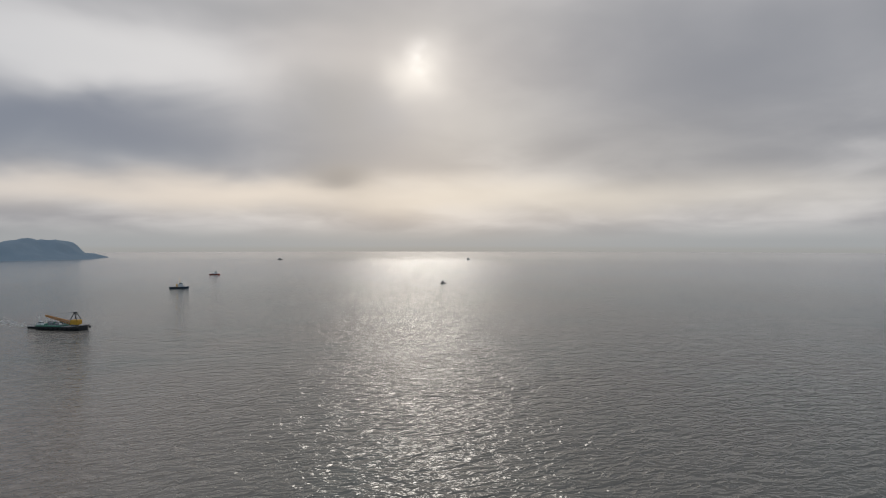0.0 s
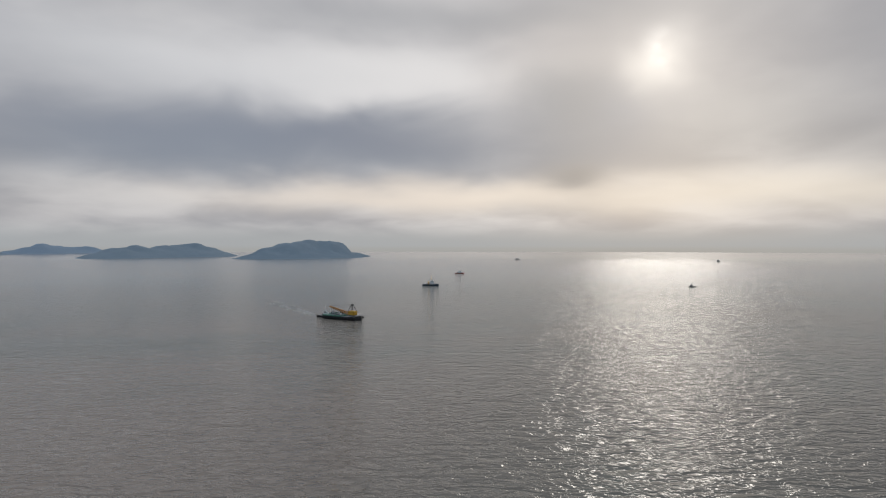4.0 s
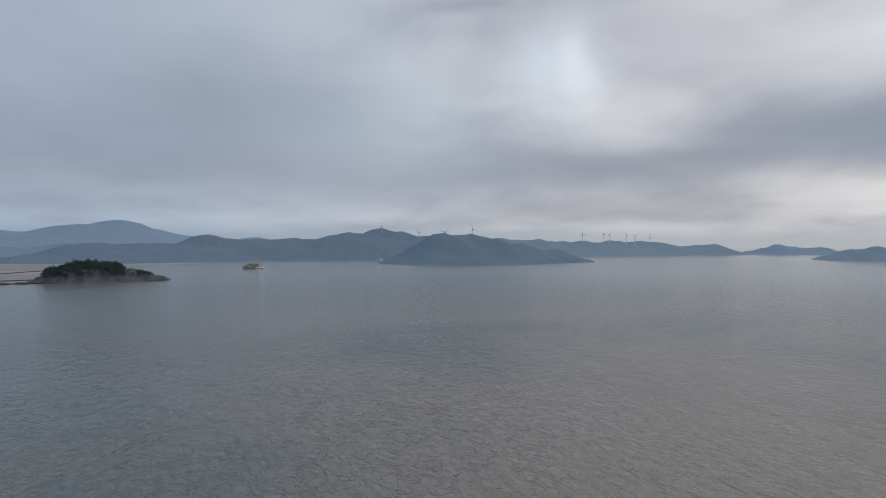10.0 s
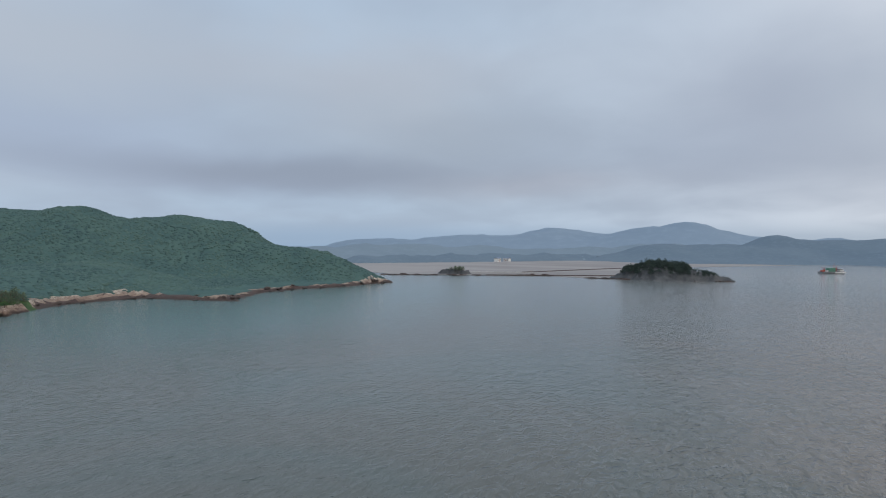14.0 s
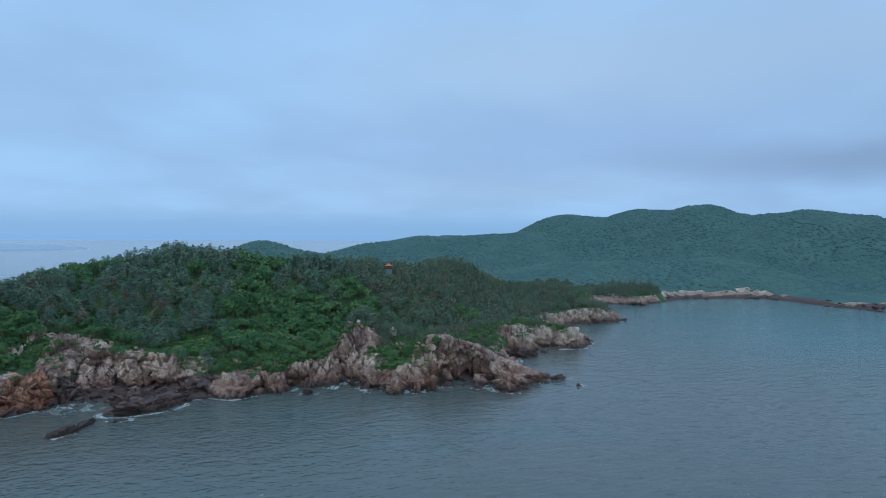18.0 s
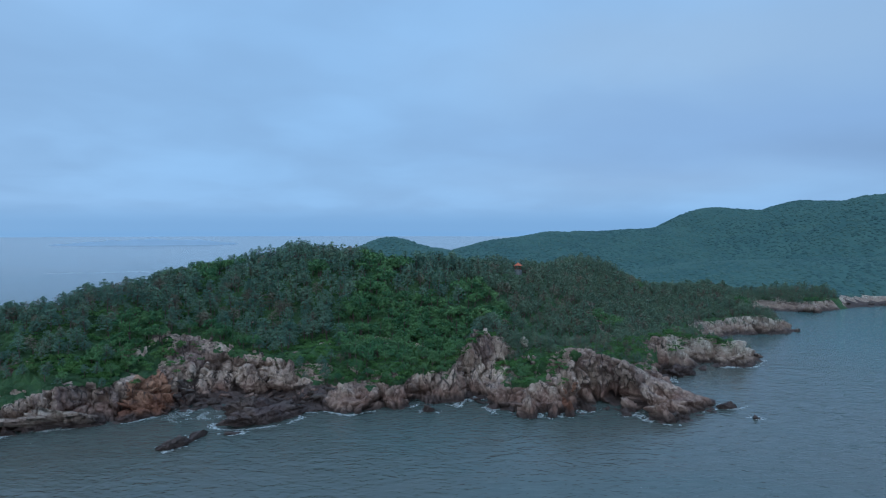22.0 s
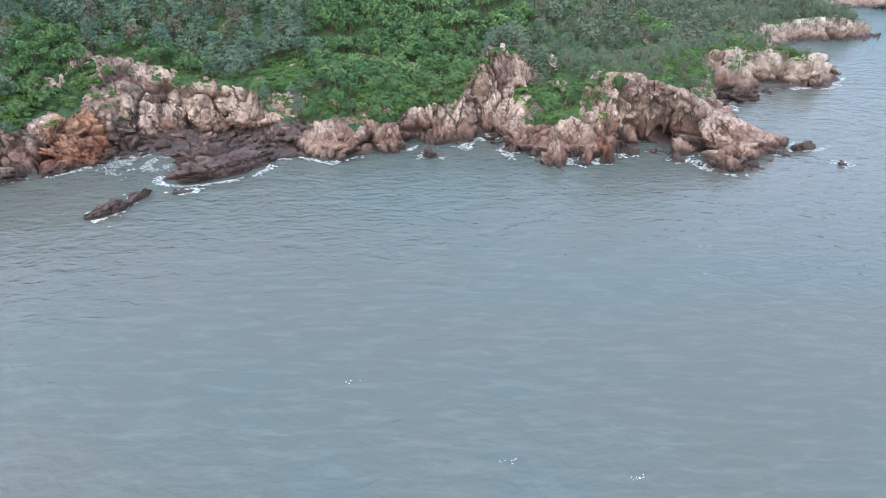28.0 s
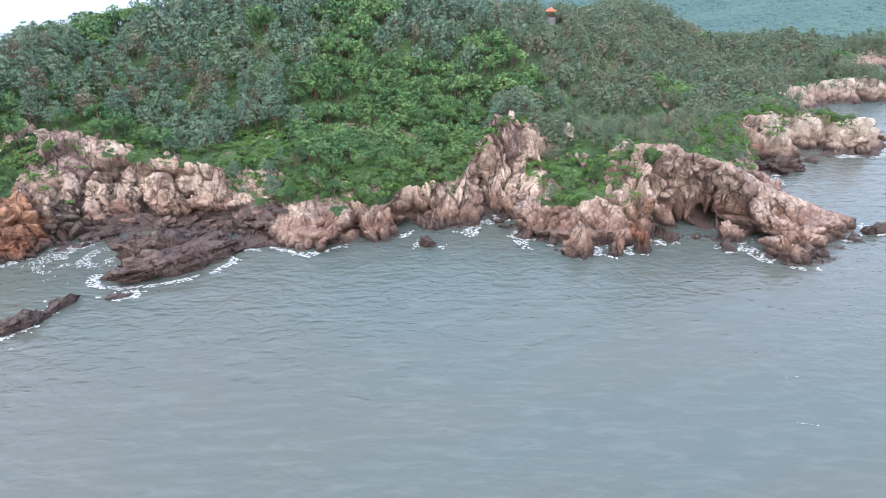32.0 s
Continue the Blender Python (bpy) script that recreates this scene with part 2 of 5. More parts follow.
# ---------------------------------------------------------------- materials
def material(name, build, rough=0.8, metal=0.0, spec=0.4, bump=None, dist=0.1, strength=0.6):
    m = bpy.data.materials.new(name)
    m.use_nodes = True
    n = Nodes(m.node_tree)
    out = n.add("ShaderNodeOutputMaterial")
    b = n.add("ShaderNodeBsdfPrincipled")
    n.tree.links.new(b.outputs[0], out.inputs[0])
    pos = n.add("ShaderNodeTexCoord").outputs["Object"]
    world = n.add("ShaderNodeNewGeometry").outputs["Position"]
    n.put(b.inputs["Base Color"], build(n, pos, world) if callable(build) else (*build, 1))
    n.put(b.inputs["Roughness"], rough(n, pos, world) if callable(rough) else rough)
    b.inputs["Metallic"].default_value = metal
    b.inputs["Specular IOR Level"].default_value = spec
    if bump:
        k = n.add("ShaderNodeBump")
        k.inputs["Strength"].default_value = strength
        k.inputs["Distance"].default_value = dist
        n.put(k.inputs["Height"], bump(n, pos, world))
        n.put(b.inputs["Normal"], k.outputs[0])
    return m


def paint(name, rgb, rough=0.55, metal=0.0, dirt=0.35):
    dark = tuple(c * 0.55 for c in rgb)
    return material(name, lambda n, p, w: n.mix(n.math("MULTIPLY", n.step(n.noise(p, 0.9, 6), 0.45, 0.75), dirt), rgb, dark), rough, metal)


def height_of(n, w):
    s = n.add("ShaderNodeSeparateXYZ")
    n.put(s.inputs[0], w)
    return s.outputs[2]


def cracks(n, w, scale, wide, stretch=(1, 1, 0.4), turn=(0.35, 0.5, 0.2)):
    """1 in the joints of the rock, 0 on its faces."""
    warp = n.add("ShaderNodeTexNoise")
    n.put(warp.inputs["Vector"], w)
    warp.inputs["Scale"].default_value, warp.inputs["Detail"].default_value = scale * 0.9, 4
    big = n.add("ShaderNodeVectorMath")
    big.operation = "SCALE"
    n.put(big.inputs[0], warp.outputs["Color"])
    big.inputs[3].default_value = 1.1 / scale
    v = n.add("ShaderNodeTexVoronoi")
    v.feature = "DISTANCE_TO_EDGE"
    n.put(v.inputs["Vector"], n.scaled(n.vmath("ADD", w, big.outputs[0]), stretch, turn))
    v.inputs["Scale"].default_value = scale
    return n.step(v.outputs[0], wide, 0.0)


def blocks(n, w, scale):
    """One random value for each block between the joints."""
    warp = n.add("ShaderNodeTexNoise")
    n.put(warp.inputs["Vector"], w)
    warp.inputs["Scale"].default_value, warp.inputs["Detail"].default_value = scale * 1.3, 4
    big = n.add("ShaderNodeVectorMath")
    big.operation = "SCALE"
    n.put(big.inputs[0], warp.outputs["Color"])
    big.inputs[3].default_value = 0.9 / scale
    v = n.add("ShaderNodeTexVoronoi")
    n.put(v.inputs["Vector"], n.scaled(n.vmath("ADD", w, big.outputs[0]), (1, 1, 0.38), (0.3, 0.55, 0.4)))
    v.inputs["Scale"].default_value = scale
    s = n.add("ShaderNodeSeparateColor")
    n.put(s.inputs[0], v.outputs["Color"])
    return s.outputs[0]


def rock_colour(base, light, stain, wet=(0.045, 0.034, 0.031)):
    def build(n, p, w):
        q = n.scaled(w, (1, 1, 0.45), (0.3, 0.5, 0.2))
        beds = n.scaled(w, (0.30, 1.0, 1.6), (0.0, 0.75, 0.3))
        # broad patches, then whole blocks lighter or darker than their neighbours
        c = n.mix(n.step(n.noise(q, 0.10, 6, 0.6, 0.4), 0.42, 0.58), base, light)
        c = n.mix(n.math("MULTIPLY", n.step(n.noise(q, 0.055, 6, 0.6), 0.50, 0.62), 0.75), c, stain)
        for size, k in ((0.20, 0.45), (0.6, 0.30)):
            block = blocks(n, w, size)
            c = n.mix(n.math("MULTIPLY", n.step(block, 0.6, 1.0), k), c, tuple(v * 0.55 for v in base))
            c = n.mix(n.math("MULTIPLY", n.step(block, 0.4, 0.0), k), c, tuple(min(0.8, v * 1.12) for v in light))
        c = n.mix(n.math("MULTIPLY", n.step(n.noise(beds, 0.7, 6, 0.65, 0.3), 0.54, 0.68), 0.40), c, tuple(v * 0.6 for v in stain))
        c = n.mix(n.math("MULTIPLY", n.step(n.noise(q, 1.3, 6, 0.65), 0.52, 0.66), 0.30), c, tuple(v * 0.5 for v in base))
        part_a = n.step(n.noise(w, 0.14, 4), 0.38, 0.58)
        part_b = n.step(n.noise(w, 0.33, 4), 0.42, 0.62)
        c = n.mix(n.math("MULTIPLY", cracks(n, w, 0.15, 0.055, (1, 1, 0.25)), n.math("MULTIPLY", part_a, 0.9)), c, (0.040, 0.033, 0.032))
        c = n.mix(n.math("MULTIPLY", cracks(n, w, 0.42, 0.06, (1, 1, 0.30), (0.1, 0.6, 0.6)), n.math("MULTIPLY", part_b, 0.8)), c, (0.05, 0.040, 0.038))
        # lichen and turf on the ledges
        c = n.mix(n.math("MULTIPLY", n.step(n.noise(w, 0.30, 6, 0.7), 0.62, 0.74), 0.35), c, (0.16, 0.16, 0.09))
        # the tide line: a brown stained band over dark weed and barnacles, its edge uneven
        z = n.math("ADD", height_of(n, w), n.math("MULTIPLY", n.math("SUBTRACT", n.noise(w, 0.16, 5), 0.5), 6.0))
        c = n.mix(n.math("MULTIPLY", n.step(z, 8.5, 3.5), 0.65), c, tuple(v * f for v, f in zip(base, (0.66, 0.52, 0.48))))
        return n.mix(n.step(z, 3.6, 0.6), c, n.mix(n.noise(w, 0.6, 6, 0.7), wet, (0.125, 0.085, 0.072)))
    return build


def rock_bump(n, p, w):
    q = n.scaled(w, (1, 1, 0.45), (0.35, 0.5, 0.2))
    beds = n.scaled(w, (0.25, 1.0, 1.8), (0.0, 0.75, 0.3))
    a = n.math("MULTIPLY", cracks(n, w, 0.48, 0.06, (1, 1, 0.4), (0.1, 0.7, 0.6)), -0.7)
    a = n.math("ADD", a, n.math("MULTIPLY", cracks(n, w, 1.3, 0.08, (1, 1, 0.35), (0.4, 0.3, 0.2)), -0.25))
    a = n.math("ADD", a, n.math("MULTIPLY", blocks(n, w, 0.7), 0.5))
    a = n.math("ADD", a, n.math("MULTIPLY", n.noise(beds, 1.2, 5, 0.6, 0.3), 0.35))
    return n.math("ADD", a, n.math("MULTIPLY", n.noise(q, 1.8, 5, 0.6, 0.3), 0.25))


ROCK = material("granite_cliff", rock_colour((0.315, 0.215, 0.168), (0.65, 0.51, 0.405), (0.185, 0.124, 0.114)), 0.85, bump=rock_bump, dist=0.6, strength=1.0)
RUST = material("rusty_granite", rock_colour((0.30, 0.145, 0.085), (0.45, 0.255, 0.16), (0.21, 0.10, 0.07)), 0.85, bump=rock_bump, dist=0.6, strength=1.0)
PALE = material("pale_granite", rock_colour((0.43, 0.35, 0.28), (0.76, 0.65, 0.52), (0.26, 0.21, 0.19)), 0.85, bump=rock_bump, dist=0.6, strength=1.0)
SHELF = material("purple_brown_rock", rock_colour((0.125, 0.094, 0.088), (0.235, 0.185, 0.150), (0.085, 0.064, 0.068)), 0.8, bump=rock_bump, dist=0.5, strength=1.0)
DARK = material("wet_dark_rock", rock_colour((0.085, 0.066, 0.058), (0.19, 0.150, 0.118), (0.07, 0.054, 0.056)), 0.7, bump=rock_bump, dist=0.5, strength=1.0)


def soil_colour(n, p, w):
    c = n.mix(n.step(n.noise(w, 0.12, 6), 0.4, 0.62), (0.042, 0.085, 0.032), (0.066, 0.122, 0.040))
    return n.mix(n.step(n.noise(w, 0.9, 5, 0.7), 0.55, 0.75), c, (0.11, 0.12, 0.06))


SOIL = material("grass_and_scrub", soil_colour, 0.95, bump=lambda n, p, w: n.noise(w, 1.6, 6, 0.7), dist=0.8, strength=1.0)


def foliage(name, a, b, c, east=None):
    def build(n, p, w):
        r = n.add("ShaderNodeNewGeometry").outputs["Random Per Island"]
        o = n.add("ShaderNodeObjectInfo").outputs["Random"]
        col = n.mix(n.step(n.noise(w, 0.20, 2), 0.40, 0.60), a, b)
        col = n.mix(n.math("MULTIPLY", n.step(n.noise(w, 0.05, 4), 0.45, 0.7), 0.45), col, c)
        col = n.mix(n.math("MULTIPLY", n.math("POWER", r, 3.0), 0.45), col, c)
        if east:
            # a different, sparser stand on the neck of land to the east
            sx = n.add("ShaderNodeSeparateXYZ")
            n.put(sx.inputs[0], w)
            col = n.mix(n.math("MULTIPLY", n.step(sx.outputs[0], 8.0, 40.0), 0.55), col, n.mix(n.step(n.noise(w, 0.16, 3), 0.4, 0.62), *east))
        return n.mix(n.math("MULTIPLY", o, 0.35), col, a)
    return material(name, build, 0.7, spec=0.3)


PINE = foliage("pine_needles", (0.070, 0.138, 0.106), (0.150, 0.230, 0.146), (0.235, 0.270, 0.160), ((0.100, 0.130, 0.074), (0.195, 0.214, 0.114)))
LEAF = foliage("broad_leaves", (0.046, 0.118, 0.050), (0.098, 0.195, 0.066), (0.175, 0.265, 0.090))
DRY = foliage("grey_brown_twigs", (0.120, 0.112, 0.078), (0.175, 0.160, 0.108), (0.24, 0.21, 0.145))
BARK = material("bark", lambda n, p, w: n.mix(n.noise(p, 3, 5), (0.06, 0.045, 0.035), (0.16, 0.12, 0.10)), 0.9)


def far_hill(name, a, b, scale=0.02):
    def build(n, p, w):
        c = n.mix(n.step(n.noise(w, scale, 8, 0.65), 0.4, 0.62), a, b)
        return n.mix(n.step(n.noise(w, scale * 9, 4), 0.45, 0.8), c, tuple(v * 1.08 for v in b))
    return material(name, build, 0.95, spec=0.1, bump=lambda n, p, w: n.noise(w, 0.09, 6, 0.7), dist=6, strength=0.05)


# the bay hills' green is lightened and blued to paint in haze
HILL1 = far_hill("haze_tinted_hillside", (0.062, 0.114, 0.110), (0.080, 0.138, 0.124))
HILLI = far_hill("islet_rock", (0.070, 0.076, 0.082), (0.115, 0.118, 0.120), 0.06)
# land across the water: haze painted into the colour, paler and bluer with distance
HILL2 = far_hill("haze_tinted_woods", (0.138, 0.190, 0.240), (0.150, 0.204, 0.252), 0.006)
HILL3 = far_hill("far_haze_tinted_woods", (0.19, 0.25, 0.30), (0.198, 0.258, 0.308), 0.003)
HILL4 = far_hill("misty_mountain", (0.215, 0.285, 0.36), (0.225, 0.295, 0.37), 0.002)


# the horizon island's blue is painted haze, close to the sky's tone
HILL5 = far_hill("haze_tinted_island", (0.34, 0.42, 0.51), (0.35, 0.43, 0.52), 0.002)


def water(name="sea_water"):
    m = bpy.data.materials.new(name)
    m.use_nodes = True
    n = Nodes(m.node_tree)
    out = n.add("ShaderNodeOutputMaterial")
    b = n.add("ShaderNodeBsdfPrincipled")
    n.tree.links.new(b.outputs[0], out.inputs[0])
    w = n.add("ShaderNodeNewGeometry").outputs["Position"]
    silt = n.step(n.noise(w, 0.006, 5, 0.6, 0.8), 0.36, 0.64)
    south = n.add("ShaderNodeSeparateXYZ")
    n.put(south.inputs[0], w)
    near_shore = n.step(n.vmath("LENGTH", w), 1100.0, 250.0)
    muddy = n.math("MULTIPLY", n.math("MULTIPLY", n.step(south.outputs[1], 60.0, -200.0), near_shore), n.step(n.noise(w, 0.0035, 4, 0.6, 0.8), 0.25, 0.6))
    c = n.mix(silt, (0.092, 0.097, 0.083), (0.075, 0.101, 0.093))
    # faint windrows of froth and silt, which also paint in the ripples' light and dark
    rows = n.step(n.noise(n.scaled(w, (0.22, 1.0, 1), (0, 0, 0.35)), 0.55, 4, 0.65, 0.5), 0.44, 0.70)
    c = n.mix(n.math("MULTIPLY", rows, 0.30), c, (0.138, 0.156, 0.142))
    # clear shallow water in the bay
    bay = n.math("MULTIPLY", n.step(south.outputs[0], 90.0, 360.0), n.step(south.outputs[1], 110.0, 320.0))
    c = n.mix(n.math("MULTIPLY", bay, 0.85), c, (0.085, 0.180, 0.185))
    c = n.mix(muddy, c, n.mix(n.step(south.outputs[0], -130.0, 70.0), (0.098, 0.089, 0.076), (0.205, 0.170, 0.142)))
    # farther out the base colour is paled to stand in for haze over the water
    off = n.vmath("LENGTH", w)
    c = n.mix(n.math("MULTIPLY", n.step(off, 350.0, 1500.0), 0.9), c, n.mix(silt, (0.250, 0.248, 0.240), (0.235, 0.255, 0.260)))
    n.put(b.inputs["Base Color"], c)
    # far off the waves are too small to show and act as roughness
    far = n.step(off, 300.0, 2500.0)
    n.put(b.inputs["Roughness"], n.math("ADD", 0.12, n.math("MULTIPLY", far, 0.03)))
    b.inputs["IOR"].default_value = 1.33
    b.inputs["Specular IOR Level"].default_value = 0.75
    # the sea runs higher in the open and lies calmer in the lee of the headland
    open_sea = n.step(south.outputs[1], 120.0, -140.0)
    hgt = 0.0
    for stretch, turn, scale, amp, wob, crest, calmer, fetch in (((0.45, 1.0, 1), 0.15, 0.040, 0.7, 0.2, False, 0.5, 0.9), ((0.50, 1.0, 1), -0.1, 0.12, 0.42, 0.4, True, 0.36, 1.6),
                                                            ((0.6, 1.0, 1), 0.12, 0.30, 0.22, 0.5, True, 0.7, 1.9), ((0.7, 1.0, 1), 0.0, 0.80, 0.10, 0.3, False, 1.6, 0.3)):
        wave = n.noise(n.scaled(w, stretch, (0, 0, turn)), scale, 2, 0.5, wob)
        if crest:
            wave = n.math("SUBTRACT", 1.0, n.math("ABSOLUTE", n.math("MULTIPLY", n.math("SUBTRACT", wave, 0.5), 3.0)))
        swell = n.math("MULTIPLY", n.math("ADD", calmer, n.math("MULTIPLY", open_sea, fetch)), amp)
        hgt = n.math("ADD", hgt, n.math("MULTIPLY", wave, swell))
    calm = n.step(off, 3600.0, 600.0)
    gust = n.math("ADD", 0.6, n.math("MULTIPLY", n.noise(w, 0.004, 3), 0.8))
    k = n.add("ShaderNodeBump")
    k.inputs["Distance"].default_value, k.inputs["Strength"].default_value = 1.0, 1.0
    n.put(k.inputs["Height"], n.math("MULTIPLY", hgt, n.math("MULTIPLY", gust, n.math("ADD", 0.08, n.math("MULTIPLY", calm, 0.92)))))
    n.put(b.inputs["Normal"], k.outputs[0])
    return m


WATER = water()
FOAM = material("sea_foam", lambda n, p, w: n.mix(n.noise(w, 1.5, 5), (0.55, 0.57, 0.56), (0.80, 0.81, 0.80)), 0.6)
MUD = material("tidal_mud_sand", lambda n, p, w: n.mix(n.step(n.noise(n.scaled(w, (1, 0.3, 1)), 0.008, 7), 0.4, 0.62), (0.21, 0.185, 0.17), (0.30, 0.27, 0.25)), 0.5)

# ---------------------------------------------------------------- building helpers
def part(name, bm, mat, parent=None, label="", smooth=False):
    """One mesh object from a bmesh, under its thing."""
    me = bpy.data.meshes.new(name)
    bm.to_mesh(me)
    bm.free()
    return part_mesh(name, me, mat, parent, label, smooth)


def part_mesh(name, me, mat, parent=None, label="", smooth=False):
    me.materials.append(mat)
    if smooth:
        me.polygons.foreach_set("use_smooth", [True] * len(me.polygons))
    ob = new(name, me)
    ob.parent = parent
    if label:
        ob["label"] = label
    return ob


def mesh_of(name, verts, faces):
    """A mesh from arrays: verts (n, 3), faces (m, 3 or 4)."""
    me = bpy.data.meshes.new(name)
    verts, faces = np.asarray(verts, np.float32), np.asarray(faces, np.int32)
    k = faces.shape[1]
    me.vertices.add(len(verts))
    me.vertices.foreach_set("co", verts.ravel())
    me.loops.add(faces.size)
    me.loops.foreach_set("vertex_index", faces.ravel())
    me.polygons.add(len(faces))
    me.polygons.foreach_set("loop_start", np.arange(0, faces.size, k, dtype=np.int32))
    me.update(calc_edges=True)
    return me


def thing(name, at=(0, 0, 0), turn=0, **tags):
    ob = new(name)
    ob.matrix_basis = pose(*at, 0, 0, turn)
    return tagged(ob, **tags)


# ---------------------------------------------------------------- noise on arrays
def rnd(ix, iy, iz, seed=0):
    h = (ix.astype(np.int64) * 374761393 + iy.astype(np.int64) * 668265263 + iz.astype(np.int64) * 2147483647 + seed * 1274126177) & 0xFFFFFFFF
    h = ((h ^ (h >> 13)) * 1274126177) & 0xFFFFFFFF
    h = ((h ^ (h >> 16)) * 2246822519) & 0xFFFFFFFF
    return ((h ^ (h >> 15)) & 0xFFFFFF) / float(0xFFFFFF)


def vnoise(p, seed=0):
    i = np.floor(p).astype(np.int64)
    f = p - i
    f = f * f * (3 - 2 * f)
    out = 0
    for dx in (0, 1):
        for dy in (0, 1):
            for dz in (0, 1):
                wgt = (f[:, 0] if dx else 1 - f[:, 0]) * (f[:, 1] if dy else 1 - f[:, 1]) * (f[:, 2] if dz else 1 - f[:, 2])
                out = out + wgt * rnd(i[:, 0] + dx, i[:, 1] + dy, i[:, 2] + dz, seed)
    return out * 2 - 1


def fbm(p, octaves=4, seed=0, gain=0.5):
    out, a = 0, 1.0
    for k in range(octaves):
        out = out + a * vnoise(p * 2.0 ** k + 17.3 * k, seed + k)
        a *= gain
    return out


def cells(p, seed=0):
    """Distance to the nearest cell centre, the gap to the second, and the cell's random numbers."""
    i = np.floor(p).astype(np.int64)
    d1 = np.full(len(p), 9.0)
    d2 = np.full(len(p), 9.0)
    r1, r2 = np.zeros(len(p)), np.zeros(len(p))
    off = np.zeros_like(p)
    for dx in (-1, 0, 1):
        for dy in (-1, 0, 1):
            for dz in (-1, 0, 1):
                c = i + (dx, dy, dz)
                q = np.stack([rnd(c[:, 0], c[:, 1], c[:, 2], seed + k) for k in (1, 2, 3)], 1) + c
                v = p - q
                d = np.sqrt((v * v).sum(1))
                nearer = d < d1
                d2 = np.where(nearer, d1, np.minimum(d2, d))
                r1 = np.where(nearer, rnd(c[:, 0], c[:, 1], c[:, 2], seed + 4), r1)
                r2 = np.where(nearer, rnd(c[:, 0], c[:, 1], c[:, 2], seed + 5), r2)
                off = np.where(nearer[:, None], v, off)
                d1 = np.minimum(d1, d)
    return d1, d2 - d1, r1, r2, off


# ---------------------------------------------------------------- the lie of the land
# the coast of the headland and of the bay behind it (x, y in metres)
COAST_CAPE = ((-240, 190), (-200, 178), (-160, 182), (-140, 185), (-108, 199), (-96, 214), (-86, 219), (-64, 222), (-48, 215), (-34, 210),
              (-15, 215), (-9, 221), (4, 219.5), (13, 232), (17, 229), (18, 215), (27, 211), (40, 210), (48, 213), (54, 218.5), (62, 218),
              (67.5, 217), (71, 205), (76, 200), (86, 207), (100, 219.5), (94, 232), (93, 250), (97, 270))
COAST_BAY = ((109, 275), (117, 278), (123, 288), (130, 289), (133, 283), (141, 282), (156, 292), (157, 299), (146, 315), (150, 345), (176, 368), (200, 366), (224, 378), (226, 388),
             (218, 410), (230, 450), (262, 478), (288, 458), (296, 470), (330, 490), (372, 511), (444, 501), (455, 440), (468, 394), (484, 405),
             (560, 436), (618, 436), (690, 405), (760, 400), (800, 385), (845, 440))
COAST_BACK = ((900, 520), (1000, 640), (1100, 800), (1100, 1200), (700, 1350), (200, 1300), (-150, 1150), (-240, 900), (-190, 700), (-130, 520), (-130, 400), (-180, 330), (-240, 270))
COAST = np.array(COAST_CAPE + COAST_BAY + COAST_BACK, float)

# crest lines of the hills: x, y, height, half width
HEADLAND_CREST = (
    ((-240, 215, 22, 40), (-145, 240, 32, 44), (-100, 300, 43, 55), (-72, 318, 49, 58), (-34, 315, 45, 54), (5, 318, 42, 46), (24, 340, 39.5, 42), (45, 366, 37.5, 42), (85, 430, 32, 46), (110, 478, 35, 52)),
)
CLIFF_CRESTS = (
    ((-112, 236, 15, 20), (-90, 239, 18, 15), (-66, 240, 13.5, 16), (-50, 246, 15, 20), (-20, 234, 13, 18), (4, 238, 14, 15), (15, 243, 24, 8), (21, 254, 21, 13)),
    ((41, 230, 16, 7), (48, 227, 20, 10), (60, 226, 17, 9), (72, 223, 12.5, 8.5), (85, 219, 8, 8), (98, 219, 3.5, 6)),
    ((20, 221, 8, 7), (30, 222, 9.5, 8), (38, 222, 10.5, 8), (46, 221, 13, 8), (54, 224, 15, 6)),
    ((66, 221, 12, 6), (73, 211, 8, 7), (80, 208, 6, 6), (90, 213, 4.5, 6)),
    ((30, 236, 13, 14), (44, 250, 16, 24)),
    ((-136, 198, 8, 11), (-112, 208, 9, 10), (-98, 217, 10, 8)),
)
POINT_CRESTS = (
    ((70, 262, 15, 28), (112, 289, 14.5, 20), (128, 292, 12.5, 14), (140, 291, 9.5, 10), (153, 295, 5, 8)),
    ((150, 350, 13, 35), (190, 374, 12, 14), (222, 382, 6, 8)),
    ((190, 440, 18, 60), (262, 470, 11, 14), (286, 464, 6, 8)),
)
INLAND_CRESTS = (
    ((800, 400, 4, 30), (770, 498, 48, 60), (753, 604, 58, 90), (753, 678, 94, 110), (725, 748, 103, 130), (670, 800, 96, 140), (622, 857, 114, 150), (600, 905, 106, 150),
     (570, 950, 110, 160), (510, 980, 94, 150), (454, 1009, 100, 150), (366, 990, 68, 150), (255, 972, 60, 140), (167, 941, 59, 130), (93, 900, 48, 120), (40, 862, 28, 80), (-20, 890, 36, 80), (-78, 905, 52, 80), (-150, 890, 30, 80)),
    ((300, 640, 30, 120), (480, 640, 35, 110)),
)
CRESTS = HEADLAND_CREST + CLIFF_CRESTS + POINT_CRESTS + INLAND_CRESTS


